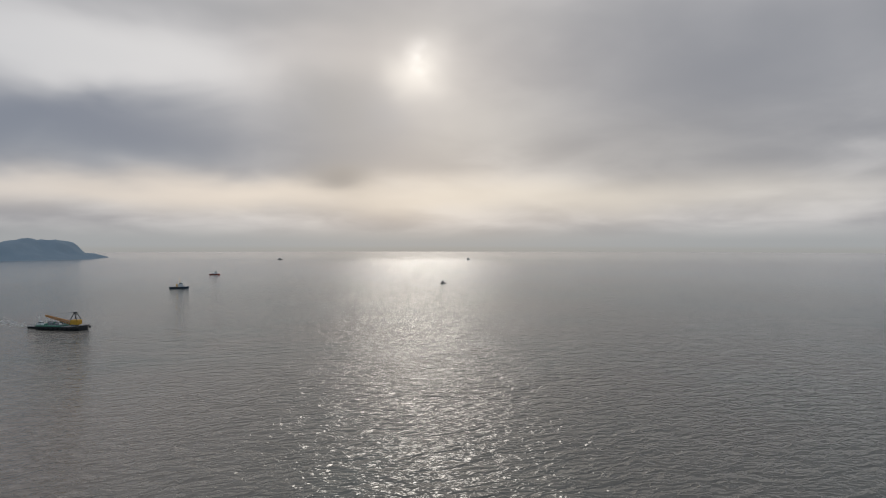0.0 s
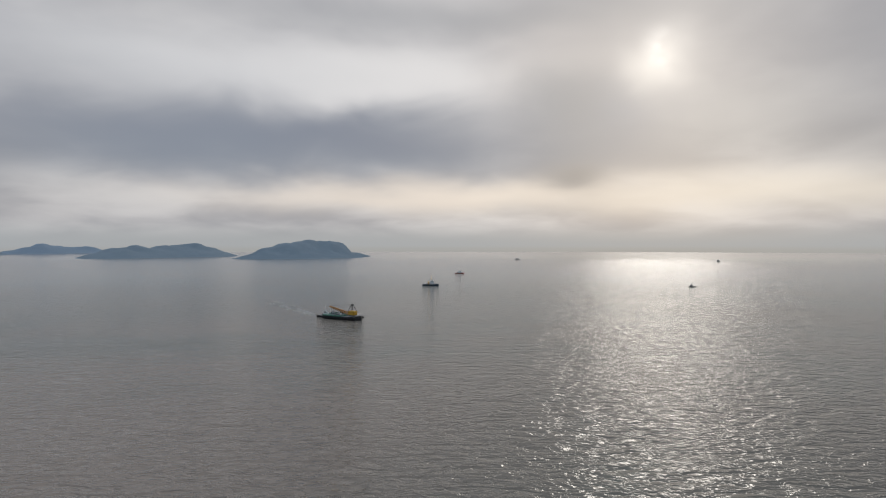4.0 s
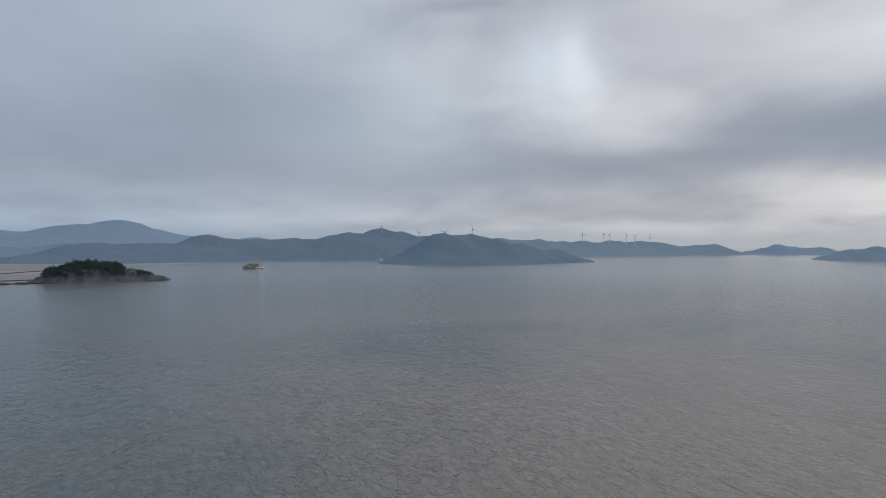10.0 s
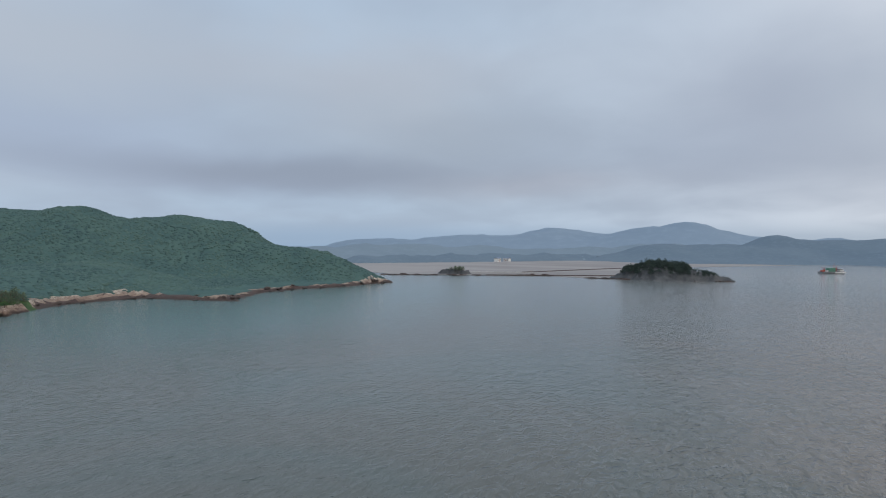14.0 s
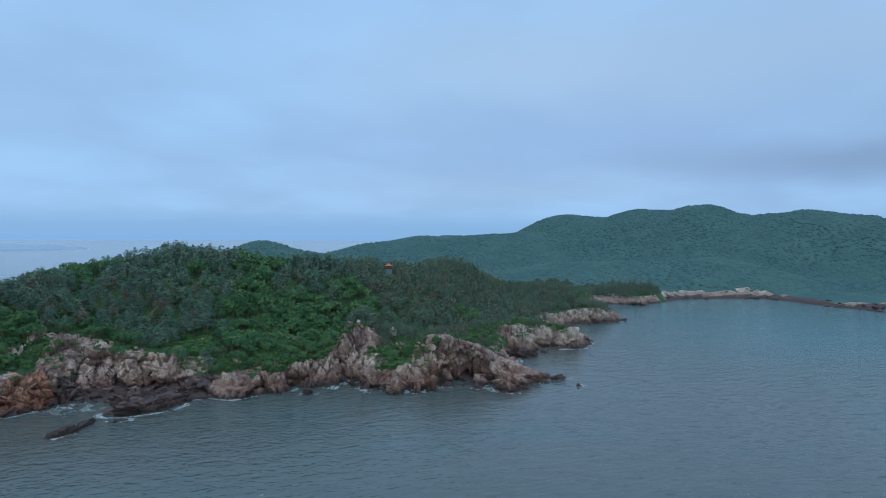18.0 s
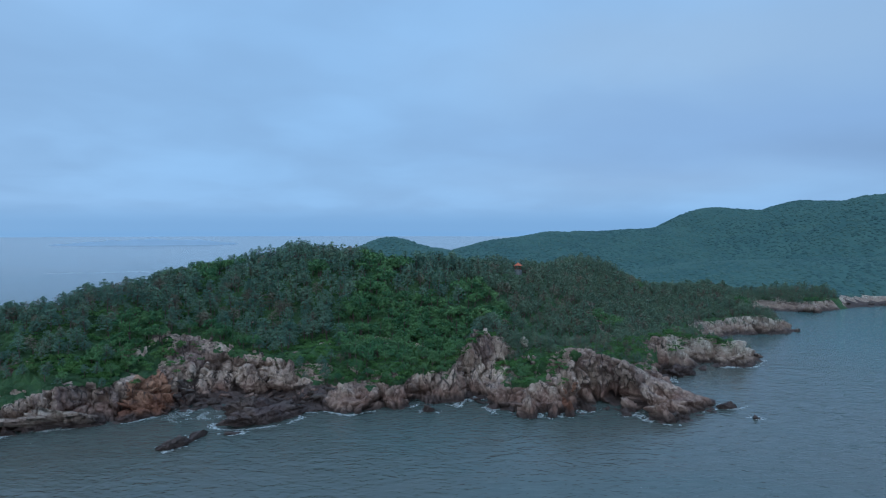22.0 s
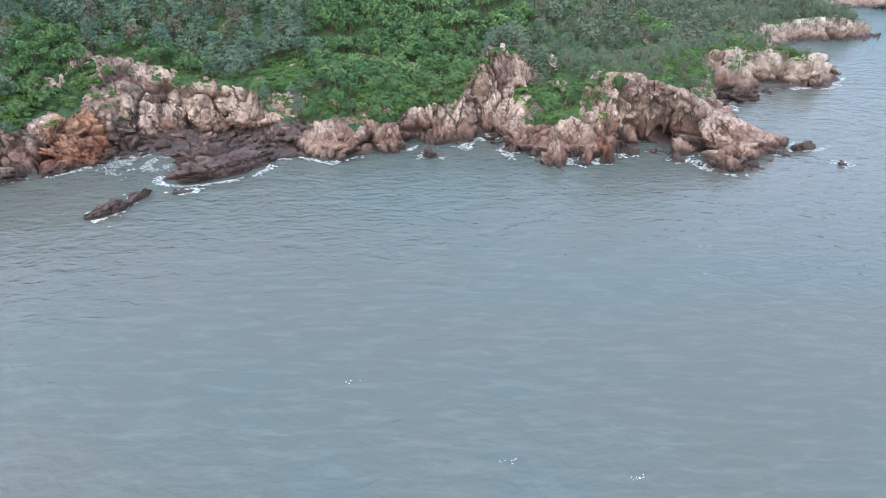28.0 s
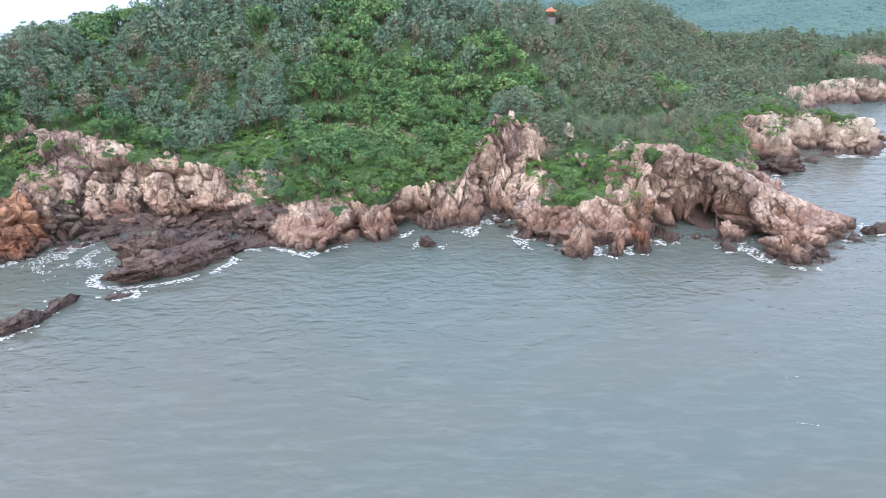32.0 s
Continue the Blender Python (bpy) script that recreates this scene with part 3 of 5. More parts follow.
def coast_distance(x, y):
    """Metres inland from the coast, negative at sea."""
    best = np.full(x.shape, 1e18)
    inside = np.zeros(x.shape, bool)
    n = len(COAST)
    for k in range(n):
        (ax, ay), (bx, by) = COAST[k], COAST[(k + 1) % n]
        dx, dy = bx - ax, by - ay
        t = np.clip(((x - ax) * dx + (y - ay) * dy) / (dx * dx + dy * dy), 0, 1)
        best = np.minimum(best, (x - ax - t * dx) ** 2 + (y - ay - t * dy) ** 2)
        cross = (ay > y) != (by > y)
        if ay != by:
            inside ^= cross & (x < dx * (y - ay) / dy + ax)
    return np.where(inside, 1, -1) * np.sqrt(best)


def crest_height(x, y):
    total = np.zeros(x.shape)
    for line in CRESTS:
        top = np.zeros(x.shape)
        for (ax, ay, az, aw), (bx, by, bz, bw) in zip(line, line[1:]):
            dx, dy = bx - ax, by - ay
            t = np.clip(((x - ax) * dx + (y - ay) * dy) / (dx * dx + dy * dy), 0, 1)
            d2 = (x - ax - t * dx) ** 2 + (y - ay - t * dy) ** 2
            top = np.maximum(top, (az + t * (bz - az)) * np.exp(-d2 / (aw + t * (bw - aw)) ** 2))
        total = total + top ** 4
    return total ** 0.25


def land_height(x, y):
    p = np.stack([x, y, 0 * x], 1)
    near = (y < 330) & (x < 100)
    blade = (x > 16) & (x < 92) & (y < 236)
    s = coast_distance(x + 1.6 * fbm(p * 0.13, 3, 5), y + 1.6 * fbm(p * 0.13, 3, 9))
    hill = np.maximum(crest_height(x, y), np.minimum(9.0, 3 + np.maximum(s, 0) * 0.06)) + 1.2 * fbm(p * 0.05, 4, 3)
    steep = np.where(blade, 3.6, np.where(near, 2.2, np.where(y > 470, 0.55, np.where(y < 330, 1.5, 1.1)))) * (1 + 0.35 * vnoise(p * 0.07, 31))
    shelf = np.exp(-((x + 70) / 26) ** 4) * (y < 240)
    ledge = np.where(s < 9, 0.25 * s, 2.25 + (s - 9) * 3.4)
    rise = np.where(s > 0, s * steep * (1 - shelf) + ledge * shelf, s * 0.8)
    k = 3.0
    hh = np.clip(0.5 + 0.5 * (hill - rise) / k, 0, 1)
    return hill * (1 - hh) + rise * hh - k * hh * (1 - hh), s


def grid(x0, x1, y0, y1, step):
    nx, ny = int((x1 - x0) / step) + 1, int((y1 - y0) / step) + 1
    gx, gy = np.meshgrid(np.linspace(x0, x1, nx), np.linspace(y0, y1, ny))
    i = np.arange(nx * ny).reshape(ny, nx)
    f = np.stack([i[:-1, :-1], i[:-1, 1:], i[1:, 1:], i[1:, :-1]], -1).reshape(-1, 4)
    return gx.ravel(), gy.ravel(), f, (ny, nx)


def keep(v, f, mask):
    """Drops the faces that the mask rules out, with their loose vertices."""
    f = f[mask]
    used = np.unique(f)
    to = np.full(len(v), -1, np.int64)
    to[used] = np.arange(len(used))
    return v[used], to[f]


CLIFF_BOX = (-200, 165, 168, 264)
COVE_BOX = (88, 320, 261.5, 520)


def even_rows(x0, x1, y0, y1, step, rows):
    """Points whose rows crowd where the land is steep, so that the faces of a cliff come out even."""
    nx, fine = int((x1 - x0) / step) + 1, np.arange(y0, y1 + 0.01, 0.4)
    gx = np.linspace(x0, x1, nx)
    xx, yy = np.meshgrid(gx, fine)
    z, _ = land_height(xx.ravel(), yy.ravel())
    z = z.reshape(xx.shape)
    run = np.hypot(0.4, np.diff(np.maximum(z, -2.5), axis=0)) * np.where(z[1:] > -2.5, 1.0, 0.12)
    box = np.ones(9) / 9
    run = np.stack([np.convolve(np.pad(r, 4, mode="edge"), box, "valid") for r in run])
    total = np.concatenate([np.zeros((1, nx)), np.cumsum(run, axis=0)])
    gy = np.stack([np.interp(np.linspace(0, total[-1, k], rows), total[:, k], fine) for k in range(nx)], 1)
    i = np.arange(nx * rows).reshape(rows, nx)
    f = np.stack([i[:-1, :-1], i[:-1, 1:], i[1:, 1:], i[1:, :-1]], -1).reshape(-1, 4)
    return np.tile(gx, rows), gy.ravel(), f, (rows, nx)


# clefts in the cliff: x, z, half width, half height, depth
CLEFTS = ((62.5, 6.0, 3.0, 5.8, 13.0), (57.5, 6, 1.0, 8.0, 5.0), (45, 7, 1.0, 9.0, 5.5), (52, 8, 1.1, 9.0, 5.5), (69, 4, 1.4, 6.0, 6.0), (78, 3, 0.8, 5.0, 2.5), (10, 4, 0.9, 9.0, 4.5), (-21.5, 3, 0.8, 6.0, 3.5), (-9, 3, 0.8, 8.0, 4.0),
          (-3, 3, 0.7, 9.0, 2.5), (-62, 9, 0.9, 9.0, 4.0), (-73, 10, 0.8, 8.0, 3.0), (-86, 10, 0.9, 8.0, 3.0), (-106, 8, 0.8, 8.0, 3.0))


def build_cliff(box, step, rows, seed):
    """A stretch of cliff: the land's height, split into tilted slabs, blocks and joints."""
    x0, x1, y0, y1 = box
    x, y, f, shape = even_rows(x0, x1, y0, y1, step, rows)
    z, s = land_height(x, y)
    v = np.stack([x, y, z], 1)
    g = v.reshape(*shape, 3)
    nrm = np.cross(np.gradient(g, axis=1).reshape(-1, 3), np.gradient(g, axis=0).reshape(-1, 3))
    nrm /= np.linalg.norm(nrm, axis=1)[:, None] + 1e-9
    bare = np.clip((1 - nrm[:, 2]) * 2.4, 0, 1)
    push = np.zeros(len(x))
    rocky = np.nonzero((z > -3) & (s < 45) & (bare > 0.03))[0]
    r = v[rocky]
    # joints stand upright in the west and lean over to the east on the blade
    dip = 0.25 + np.clip((r[:, 0] - 25) / 50, 0, 1) * 0.45
    across = r[:, 0] * np.cos(dip) + r[:, 2] * np.sin(dip)
    down = r[:, 2] * np.cos(dip) - r[:, 0] * np.sin(dip)
    warp = 1.6 * fbm(r * 0.09, 3, 7)
    lean = np.stack([across + warp, r[:, 1] * 0.9 - warp, down * 0.5], 1)
    for size, rise, tilt, cleft, wide, sd in ((0.115, 2.2, 6.4, 2.8, 0.075, 0), (0.30, 1.0, 2.9, 1.4, 0.13, 30), (0.80, 0.35, 0.95, 0.25, 0.2, 60)):
        _, gap, ra, rb, off = cells(lean * size, seed + sd)
        facet = off[:, 0] * (ra - 0.5) + off[:, 1] * (rb - 0.5) + off[:, 2] * ((ra * 7.3) % 1 - 0.5)
        push[rocky] += rise * (rb - 0.5) + tilt * facet - cleft * np.exp(-(gap / wide) ** 2)
    push[rocky] += 0.22 * fbm(r * 0.7, 3, 78)
    # shallow ribs along the beds
    u = np.stack([across * 0.30 + 0.3 * vnoise(r * 0.2, 7), r[:, 1] * 0.08, down * 0.04], 1)
    push[rocky] += 0.8 * (0.45 - np.abs(vnoise(u, seed + 401)))
    # the sea cave under the blade of rock, and lesser clefts
    for hx, hz, wx, wz, deep in CLEFTS:
        slant = x - hx + (z - hz) * 0.22 * np.clip((hx - 25) / 30, -0.5, 1)
        push = push - deep * np.exp(-(slant / wx) ** 2 - ((z - hz) / wz) ** 4) * (y < 242)
    edge = np.clip(np.minimum.reduce([x - x0, x1 - x, y1 - y, y - y0 if seed != 11 else y]) / 8, 0, 1)
    v = v + nrm * (push * (0.12 + 0.95 * bare) * edge * np.clip((z + 2) / 4, 0.25, 1))[:, None]
    return v, f, bare


ground = thing("ground", label="rocky granite headland with wooded slopes above the sea", category="headland", kind="structure")
for box, step, rows, seed in ((CLIFF_BOX, 0.38, 330, 11), (COVE_BOX, 0.9, 300, 12)):
    cv, cf, bare = build_cliff(box, step, rows, seed)
    high = cv[:, 2]
    green_n = fbm(cv * 0.12, 4, 55)
    # turf where the ground lies flat enough and well above the tide
    turf = ((1 - bare) + 0.30 * green_n + 0.028 * (high - 13) > 0.60) & (high > 6)
    craggy = (cv[:, 0] > -112) & (cv[:, 0] < -52) & (cv[:, 1] < 239) | (cv[:, 0] > 12) & (cv[:, 0] < 25) & (cv[:, 1] < 250)
    turf &= ~(craggy & (green_n < 0.08))
    gully = ((cv[:, 0] - 32) / 9) ** 2 + ((cv[:, 1] - 232) / 13) ** 2 < 1 + 0.5 * green_n
    turf |= gully & (high > 8.5) & (green_n > -0.45)
    fin = (cv[:, 0] > 46) & (cv[:, 1] < 229) & (cv[:, 0] < 110)
    turf &= ~(fin & (green_n < 0.75))
    turf_face = turf[cf].sum(1) >= 3
    cx, cy = cv[cf[:, 0], 0], cv[cf[:, 0], 1]
    rust_n = fbm(cv[cf[:, 0]] * 0.09, 3, 91)
    rust_face = (((cx + 101) / 10) ** 2 + ((cy - 210) / 12) ** 2 + rust_n * 0.7 < 1) | (((cx - 44) / 5) ** 2 + ((cy - 213) / 6) ** 2 + rust_n * 0.8 < 0.2)
    pale_face = (cx > 104) & (cy > 258)
    low_shelf = (np.abs(cx + 70) < 28) & (cy < 236) & (high[cf[:, 0]] < 5.5 + 3.5 * rust_n) & ~rust_face
    for nm, mask, mt in (("cliff", ~turf_face & ~rust_face & ~pale_face & ~low_shelf, ROCK), ("rock_shelf", low_shelf & ~turf_face, SHELF), ("rust_red_cliff", rust_face & ~turf_face, RUST), ("pale_cliff", pale_face & ~turf_face, PALE), ("turf", turf_face, SOIL)):
        mask = mask & (high[cf] > -2.0).any(1)
        if mask.any():
            vv, ff = keep(cv, cf, mask)
            part_mesh(nm, mesh_of(nm, vv, ff), mt, ground)


def build_slope(name, box, step, mat, holes, rough=0.0, shore=None):
    x, y, f, _ = grid(*box, step)
    z, s = land_height(x, y)
    p = np.stack([x, y, z], 1)
    z = z + rough * fbm(p * 0.09, 3, 21) * np.clip(s / 20, 0, 1)
    cut = np.zeros(len(x), bool)
    for a, b, c, d in holes:
        inner = np.minimum.reduce([x - a, b - x, y - c, d - y])
        z = z - np.clip(inner / 3, 0, 1) * 2.5 * (inner > 0)
        cut |= inner > 9
    v = np.stack([x, y, z], 1)
    ok = (z[f] > -3).any(1) & ~cut[f].all(1)
    low = (s[f].mean(1) < 13 + 9 * vnoise(p[f[:, 0]] * 0.03, 8)) & ok & (shore is not None)
    vv, ff = keep(v, f, ok & ~low)
    part_mesh(name, mesh_of(name, vv, ff), mat, ground, smooth=True)
    wet = z[f].mean(1) < 3.2 + 1.5 * vnoise(p[f[:, 0]] * 0.05, 15)
    for nm, mask, mt in (("shore", low & ~wet, shore), ("shore_reef", low & wet, SHELF)):
        if mask.any():
            vv, ff = keep(v, f, mask)
            part_mesh(nm, mesh_of(nm, vv, ff), mt, ground, smooth=False)


build_slope("wooded_slope", (-240, 330, 168, 520), 3.0, SOIL, (CLIFF_BOX, COVE_BOX))
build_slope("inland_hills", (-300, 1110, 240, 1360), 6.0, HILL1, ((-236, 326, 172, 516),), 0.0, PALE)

# ---------------------------------------------------------------- the sea
def build_sea():
    bm = bmesh.new()
    ring = []
    for r in (0.1, 200, 700, 2000, 4990):
        ring.append([bm.verts.new((r * math.cos(a * math.tau / 96), r * math.sin(a * math.tau / 96), 0)) for a in range(96)])
    bm.faces.new(ring[0])
    for a, b in zip(ring, ring[1:]):
        for k in range(96):
            bm.faces.new((a[k], b[k], b[(k + 1) % 96], a[(k + 1) % 96]))
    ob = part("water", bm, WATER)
    return tagged(ob, "grey-green choppy sea under an overcast sky", "sea", kind="structure")


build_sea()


# ---------------------------------------------------------------- islands and mountains across the water
def far_land(name, crest, mat, label, category, seed=0, step=60, cliff=1.2, kind="structure", spread=2.2, bumps=0.22):
    """A hilly land mass round a crest line of (x, y, height, half width)."""
    c = np.array(crest, float)
    m = c[:, 3].max() * spread
    x, y, f, _ = grid(c[:, 0].min() - m, c[:, 0].max() + m, c[:, 1].min() - m, c[:, 1].max() + m, step)
    top = np.zeros(len(x))
    for (ax, ay, az, aw), (bx, by, bz, bw) in zip(c, c[1:]):
        dx, dy = bx - ax, by - ay
        t = np.clip(((x - ax) * dx + (y - ay) * dy) / (dx * dx + dy * dy), 0, 1)
        d2 = (x - ax - t * dx) ** 2 + (y - ay - t * dy) ** 2
        top = np.maximum(top, (az + t * (bz - az)) * np.exp(-d2 / (aw + t * (bw - aw)) ** 2))
    w = c[:, 3].mean()
    p = np.stack([x / w, y / w, 0 * x], 1)
    z = top * (1 + bumps * fbm(p * 1.6, 4, seed)) + 2.5 * fbm(p * 6, 3, seed + 9)
    z = z - 7.0
    z = np.where(z > 0, z + np.minimum(z * cliff, 5), z)
    v = np.stack([x, y, z], 1)
    v, f = keep(v, f, (z[f] > -6).any(1))
    ob = part_mesh(name, mesh_of(name, v, f), mat, None, smooth=True)
    return tagged(ob, label, category, kind=kind)


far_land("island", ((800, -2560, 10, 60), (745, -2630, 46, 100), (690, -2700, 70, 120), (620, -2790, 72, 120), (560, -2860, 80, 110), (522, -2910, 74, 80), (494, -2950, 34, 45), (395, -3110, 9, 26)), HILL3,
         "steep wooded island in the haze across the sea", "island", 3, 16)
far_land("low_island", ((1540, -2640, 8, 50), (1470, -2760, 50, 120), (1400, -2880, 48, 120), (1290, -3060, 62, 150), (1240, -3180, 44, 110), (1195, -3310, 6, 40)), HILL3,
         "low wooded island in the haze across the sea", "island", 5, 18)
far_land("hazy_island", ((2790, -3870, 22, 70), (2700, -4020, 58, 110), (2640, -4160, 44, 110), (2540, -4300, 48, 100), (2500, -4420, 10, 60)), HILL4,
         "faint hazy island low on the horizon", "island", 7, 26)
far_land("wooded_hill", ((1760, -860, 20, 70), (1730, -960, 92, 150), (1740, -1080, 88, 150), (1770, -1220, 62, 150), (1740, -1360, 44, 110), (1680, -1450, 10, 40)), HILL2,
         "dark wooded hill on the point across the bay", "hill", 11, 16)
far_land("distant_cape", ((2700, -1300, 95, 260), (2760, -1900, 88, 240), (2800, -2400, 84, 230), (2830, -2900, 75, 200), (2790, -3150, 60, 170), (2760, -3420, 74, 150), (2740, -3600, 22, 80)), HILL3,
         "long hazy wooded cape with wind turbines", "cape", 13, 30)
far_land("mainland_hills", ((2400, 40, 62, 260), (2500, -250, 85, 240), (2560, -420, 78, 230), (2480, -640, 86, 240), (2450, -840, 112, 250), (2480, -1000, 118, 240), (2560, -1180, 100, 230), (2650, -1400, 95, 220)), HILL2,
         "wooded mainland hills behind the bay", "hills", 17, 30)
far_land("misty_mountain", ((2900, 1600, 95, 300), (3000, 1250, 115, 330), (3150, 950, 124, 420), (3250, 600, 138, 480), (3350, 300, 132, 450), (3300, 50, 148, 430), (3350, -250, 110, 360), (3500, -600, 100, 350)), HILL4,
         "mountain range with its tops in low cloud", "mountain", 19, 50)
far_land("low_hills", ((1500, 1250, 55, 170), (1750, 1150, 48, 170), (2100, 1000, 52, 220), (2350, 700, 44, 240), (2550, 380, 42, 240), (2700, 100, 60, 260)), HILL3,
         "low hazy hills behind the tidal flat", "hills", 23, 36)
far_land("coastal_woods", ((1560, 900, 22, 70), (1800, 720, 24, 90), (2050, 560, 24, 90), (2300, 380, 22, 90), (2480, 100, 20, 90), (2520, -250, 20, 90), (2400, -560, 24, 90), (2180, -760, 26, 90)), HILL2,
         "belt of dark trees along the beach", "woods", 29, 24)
far_land("wooded_islet", ((1096, 96, 9, 20), (1092, 70, 18, 26), (1092, 40, 27, 32), (1092, 18, 29, 34), (1090, -15, 22, 28), (1088, -55, 14, 20), (1088, -90, 8, 12)), HILLI,
         "small rocky islet with a wooded top", "islet", 31, 4, bumps=0.06)
far_land("pine_islet", ((1075, 425, 9, 16), (1085, 402, 12, 18), (1092, 380, 9, 16)), HILLI, "tiny rocky islet with a clump of pines", "islet", 37, 3, bumps=0.06)
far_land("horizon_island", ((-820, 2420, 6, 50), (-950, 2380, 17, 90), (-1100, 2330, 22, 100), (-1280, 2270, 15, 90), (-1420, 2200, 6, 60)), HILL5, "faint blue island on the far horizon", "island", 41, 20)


def build_flat():
    """The tidal flat between the islets and the beach."""
    rim = ((1010, 500), (1045, 410), (1060, 315), (1110, 230), (1075, 150), (1070, 0), (1095, -60), (1300, 40), (1700, 0), (2300, -480), (2700, -400), (2600, 300), (2100, 700), (1700, 1000), (1200, 800))
    bm = bmesh.new()
    top = [bm.verts.new((x, y, 0.25)) for x, y in rim]
    bm.faces.new(top)
    return tagged(part("beach", bm, MUD), "wide grey-brown tidal sand flat at low water", "beach", kind="structure")


build_flat()

# ---------------------------------------------------------------- rocks
def rock_mesh(seed, sub=2, lean=0.3, squash=0.12):
    """A jointed block of rock, about two units across, flat-faceted and split by cracks."""
    bm = bmesh.new()
    bmesh.ops.create_icosphere(bm, subdivisions=sub, radius=1.0)
    v = np.array([q.co for q in bm.verts])
    f = np.array([[q.index for q in p.verts] for p in bm.faces])
    bm.free()
    rs = np.random.RandomState(seed)
    v *= rs.uniform(0.9, 1.1, len(v))[:, None]
    for _ in range(9 if sub < 3 else 16):
        d = rs.normal(size=3)
        d /= np.linalg.norm(d)
        over = np.maximum(v @ d - (rs.uniform(0.25, 0.6) if sub < 3 else rs.uniform(0.35, 0.72)), 0)
        v = v - over[:, None] * d
    v = v / np.abs(v).max(axis=0)
    q = v * 1.7 + seed * 3.7
    q[:, 0] += v[:, 2] * lean * 2
    push = 0.05 * fbm(v * 4 + seed, 2, seed)
    for size, rise, tilt, cleft, sd in ((1.0, 0.26, 0.75, 0.22, 0), (2.4, 0.12, 0.46, 0.13, 5), (6.0, 0.04, 0.18, 0.04, 9))[:max(1, sub - 1)]:
        _, gap, ra, rb, off = cells(q * size * (1, 1, 0.6), seed + sd)
        facet = off[:, 0] * (ra - 0.5) + off[:, 1] * (rb - 0.5) + off[:, 2] * ((ra * 7.3) % 1 - 0.5)
        push = push + rise * (rb - 0.5) + tilt * facet - cleft * np.exp(-(gap / 0.07) ** 2)
    v = v * (1 + push)[:, None]
    return mesh_of("rock", v, f)


def place_rock(name, me, mat, at, size, turn=0, tilt=0, label="", group=""):
    if not me.materials:
        me.materials.append(mat)
    ob = new(name, me)
    ob.matrix_basis = pose(*at, tilt, tilt * 0.4, turn) @ Matrix.Diagonal((*size, 1))
    return tagged(ob, label, "rock", group)


# the large outcrops at the foot of the cliff: x, y, z, half sizes, turn, tilt, material, label
SURF_ROCKS = (
    (-62, 201, 0.5, 17, 9.0, 8.0, 24, 8, "shelf", "large dark wet rock spit in the surf"),
    (-66, 206, 1.5, 11, 5.0, 8.0, 32, 14, "shelf", "sloping purple-brown ridge of the rock spit"),
    (-81, 176, 0.2, 5.2, 3.2, 2.7, 50, 0, "dark", "low black rock awash in the sea"),
    (-76, 184.5, 0.2, 3.6, 2.4, 2.5, 40, 8, "dark", "low black rock awash in the sea"),
    (-67, 188, 0.0, 4.2, 1.5, 0.9, 20, 0, "dark", "flat black slab awash in the sea"),
    (-5, 212, 0.3, 2.6, 2.2, 3.2, 0, 5, "dark", "small dark rock standing in the surf"),
    (30, 207.5, 0, 5.2, 3.6, 7.0, 20, 0, "rock", "blocky brown sea stack against the cliff"),
    (38, 206, 0, 2.3, 2.0, 4.4, 0, -6, "rock", "narrow brown rock pillar in the surf"),
    (44, 208, 0.5, 2.5, 2.2, 5.6, 30, 4, "rust", "orange-red rock pillar in the surf"),
    (52, 214, 0, 3.4, 2.2, 3.2, -30, 6, "dark", "dark rock at the foot of the cliff"),
)
STACKS = (
    (64, 207.5, 0, 2.3, 1.8, 2.3, 0, 0, "dark", "small black rock in white surf"),
    (67, 213.5, 0.3, 4.0, 3.0, 4.4, 20, -8, "rock", "fallen grey-brown block below the cave"),
    (18.5, 216.5, 0, 3.2, 2.6, 5.6, 0, 0, "rock", "brown sea stack beside a narrow cove"),
    (103.5, 217, 0, 5.4, 2.3, 2.4, 10, 0, "dark", "dark rock off the point of the headland"),
    (107.3, 204.8, -0.2, 2.2, 1.5, 1.6, 20, 0, "dark", "lone black rock in the sea"),
    (75, 201, 0, 5.0, 3.4, 5.0, -40, 8, "rock", "jagged brown rock at the point"),
    (-101, 209.5, 1, 10.5, 5.6, 7.5, 42, 6, "rust", "rust-orange granite rib running into the sea"),
    (-106, 202.5, 0, 8, 4.2, 3.4, 35, 6, "rust", "rust-red low granite shelf by the water"),
    (-124, 197, 0.5, 16, 7, 6.4, 18, 4, "pale", "pale sloping granite slab above the sea"),
    (104, 268, 0.5, 9, 6, 4.5, 30, 6, "shelf", "purple-grey rock below the second point"),
    (97, 262, 0.0, 6, 4, 2.6, 40, 0, "shelf", "low purple-grey rock at the water's edge"),
    (-46, 214, 0.3, 7, 4, 2.2, 10, 0, "shelf", "low brown rock shelf in the inlet"),
)
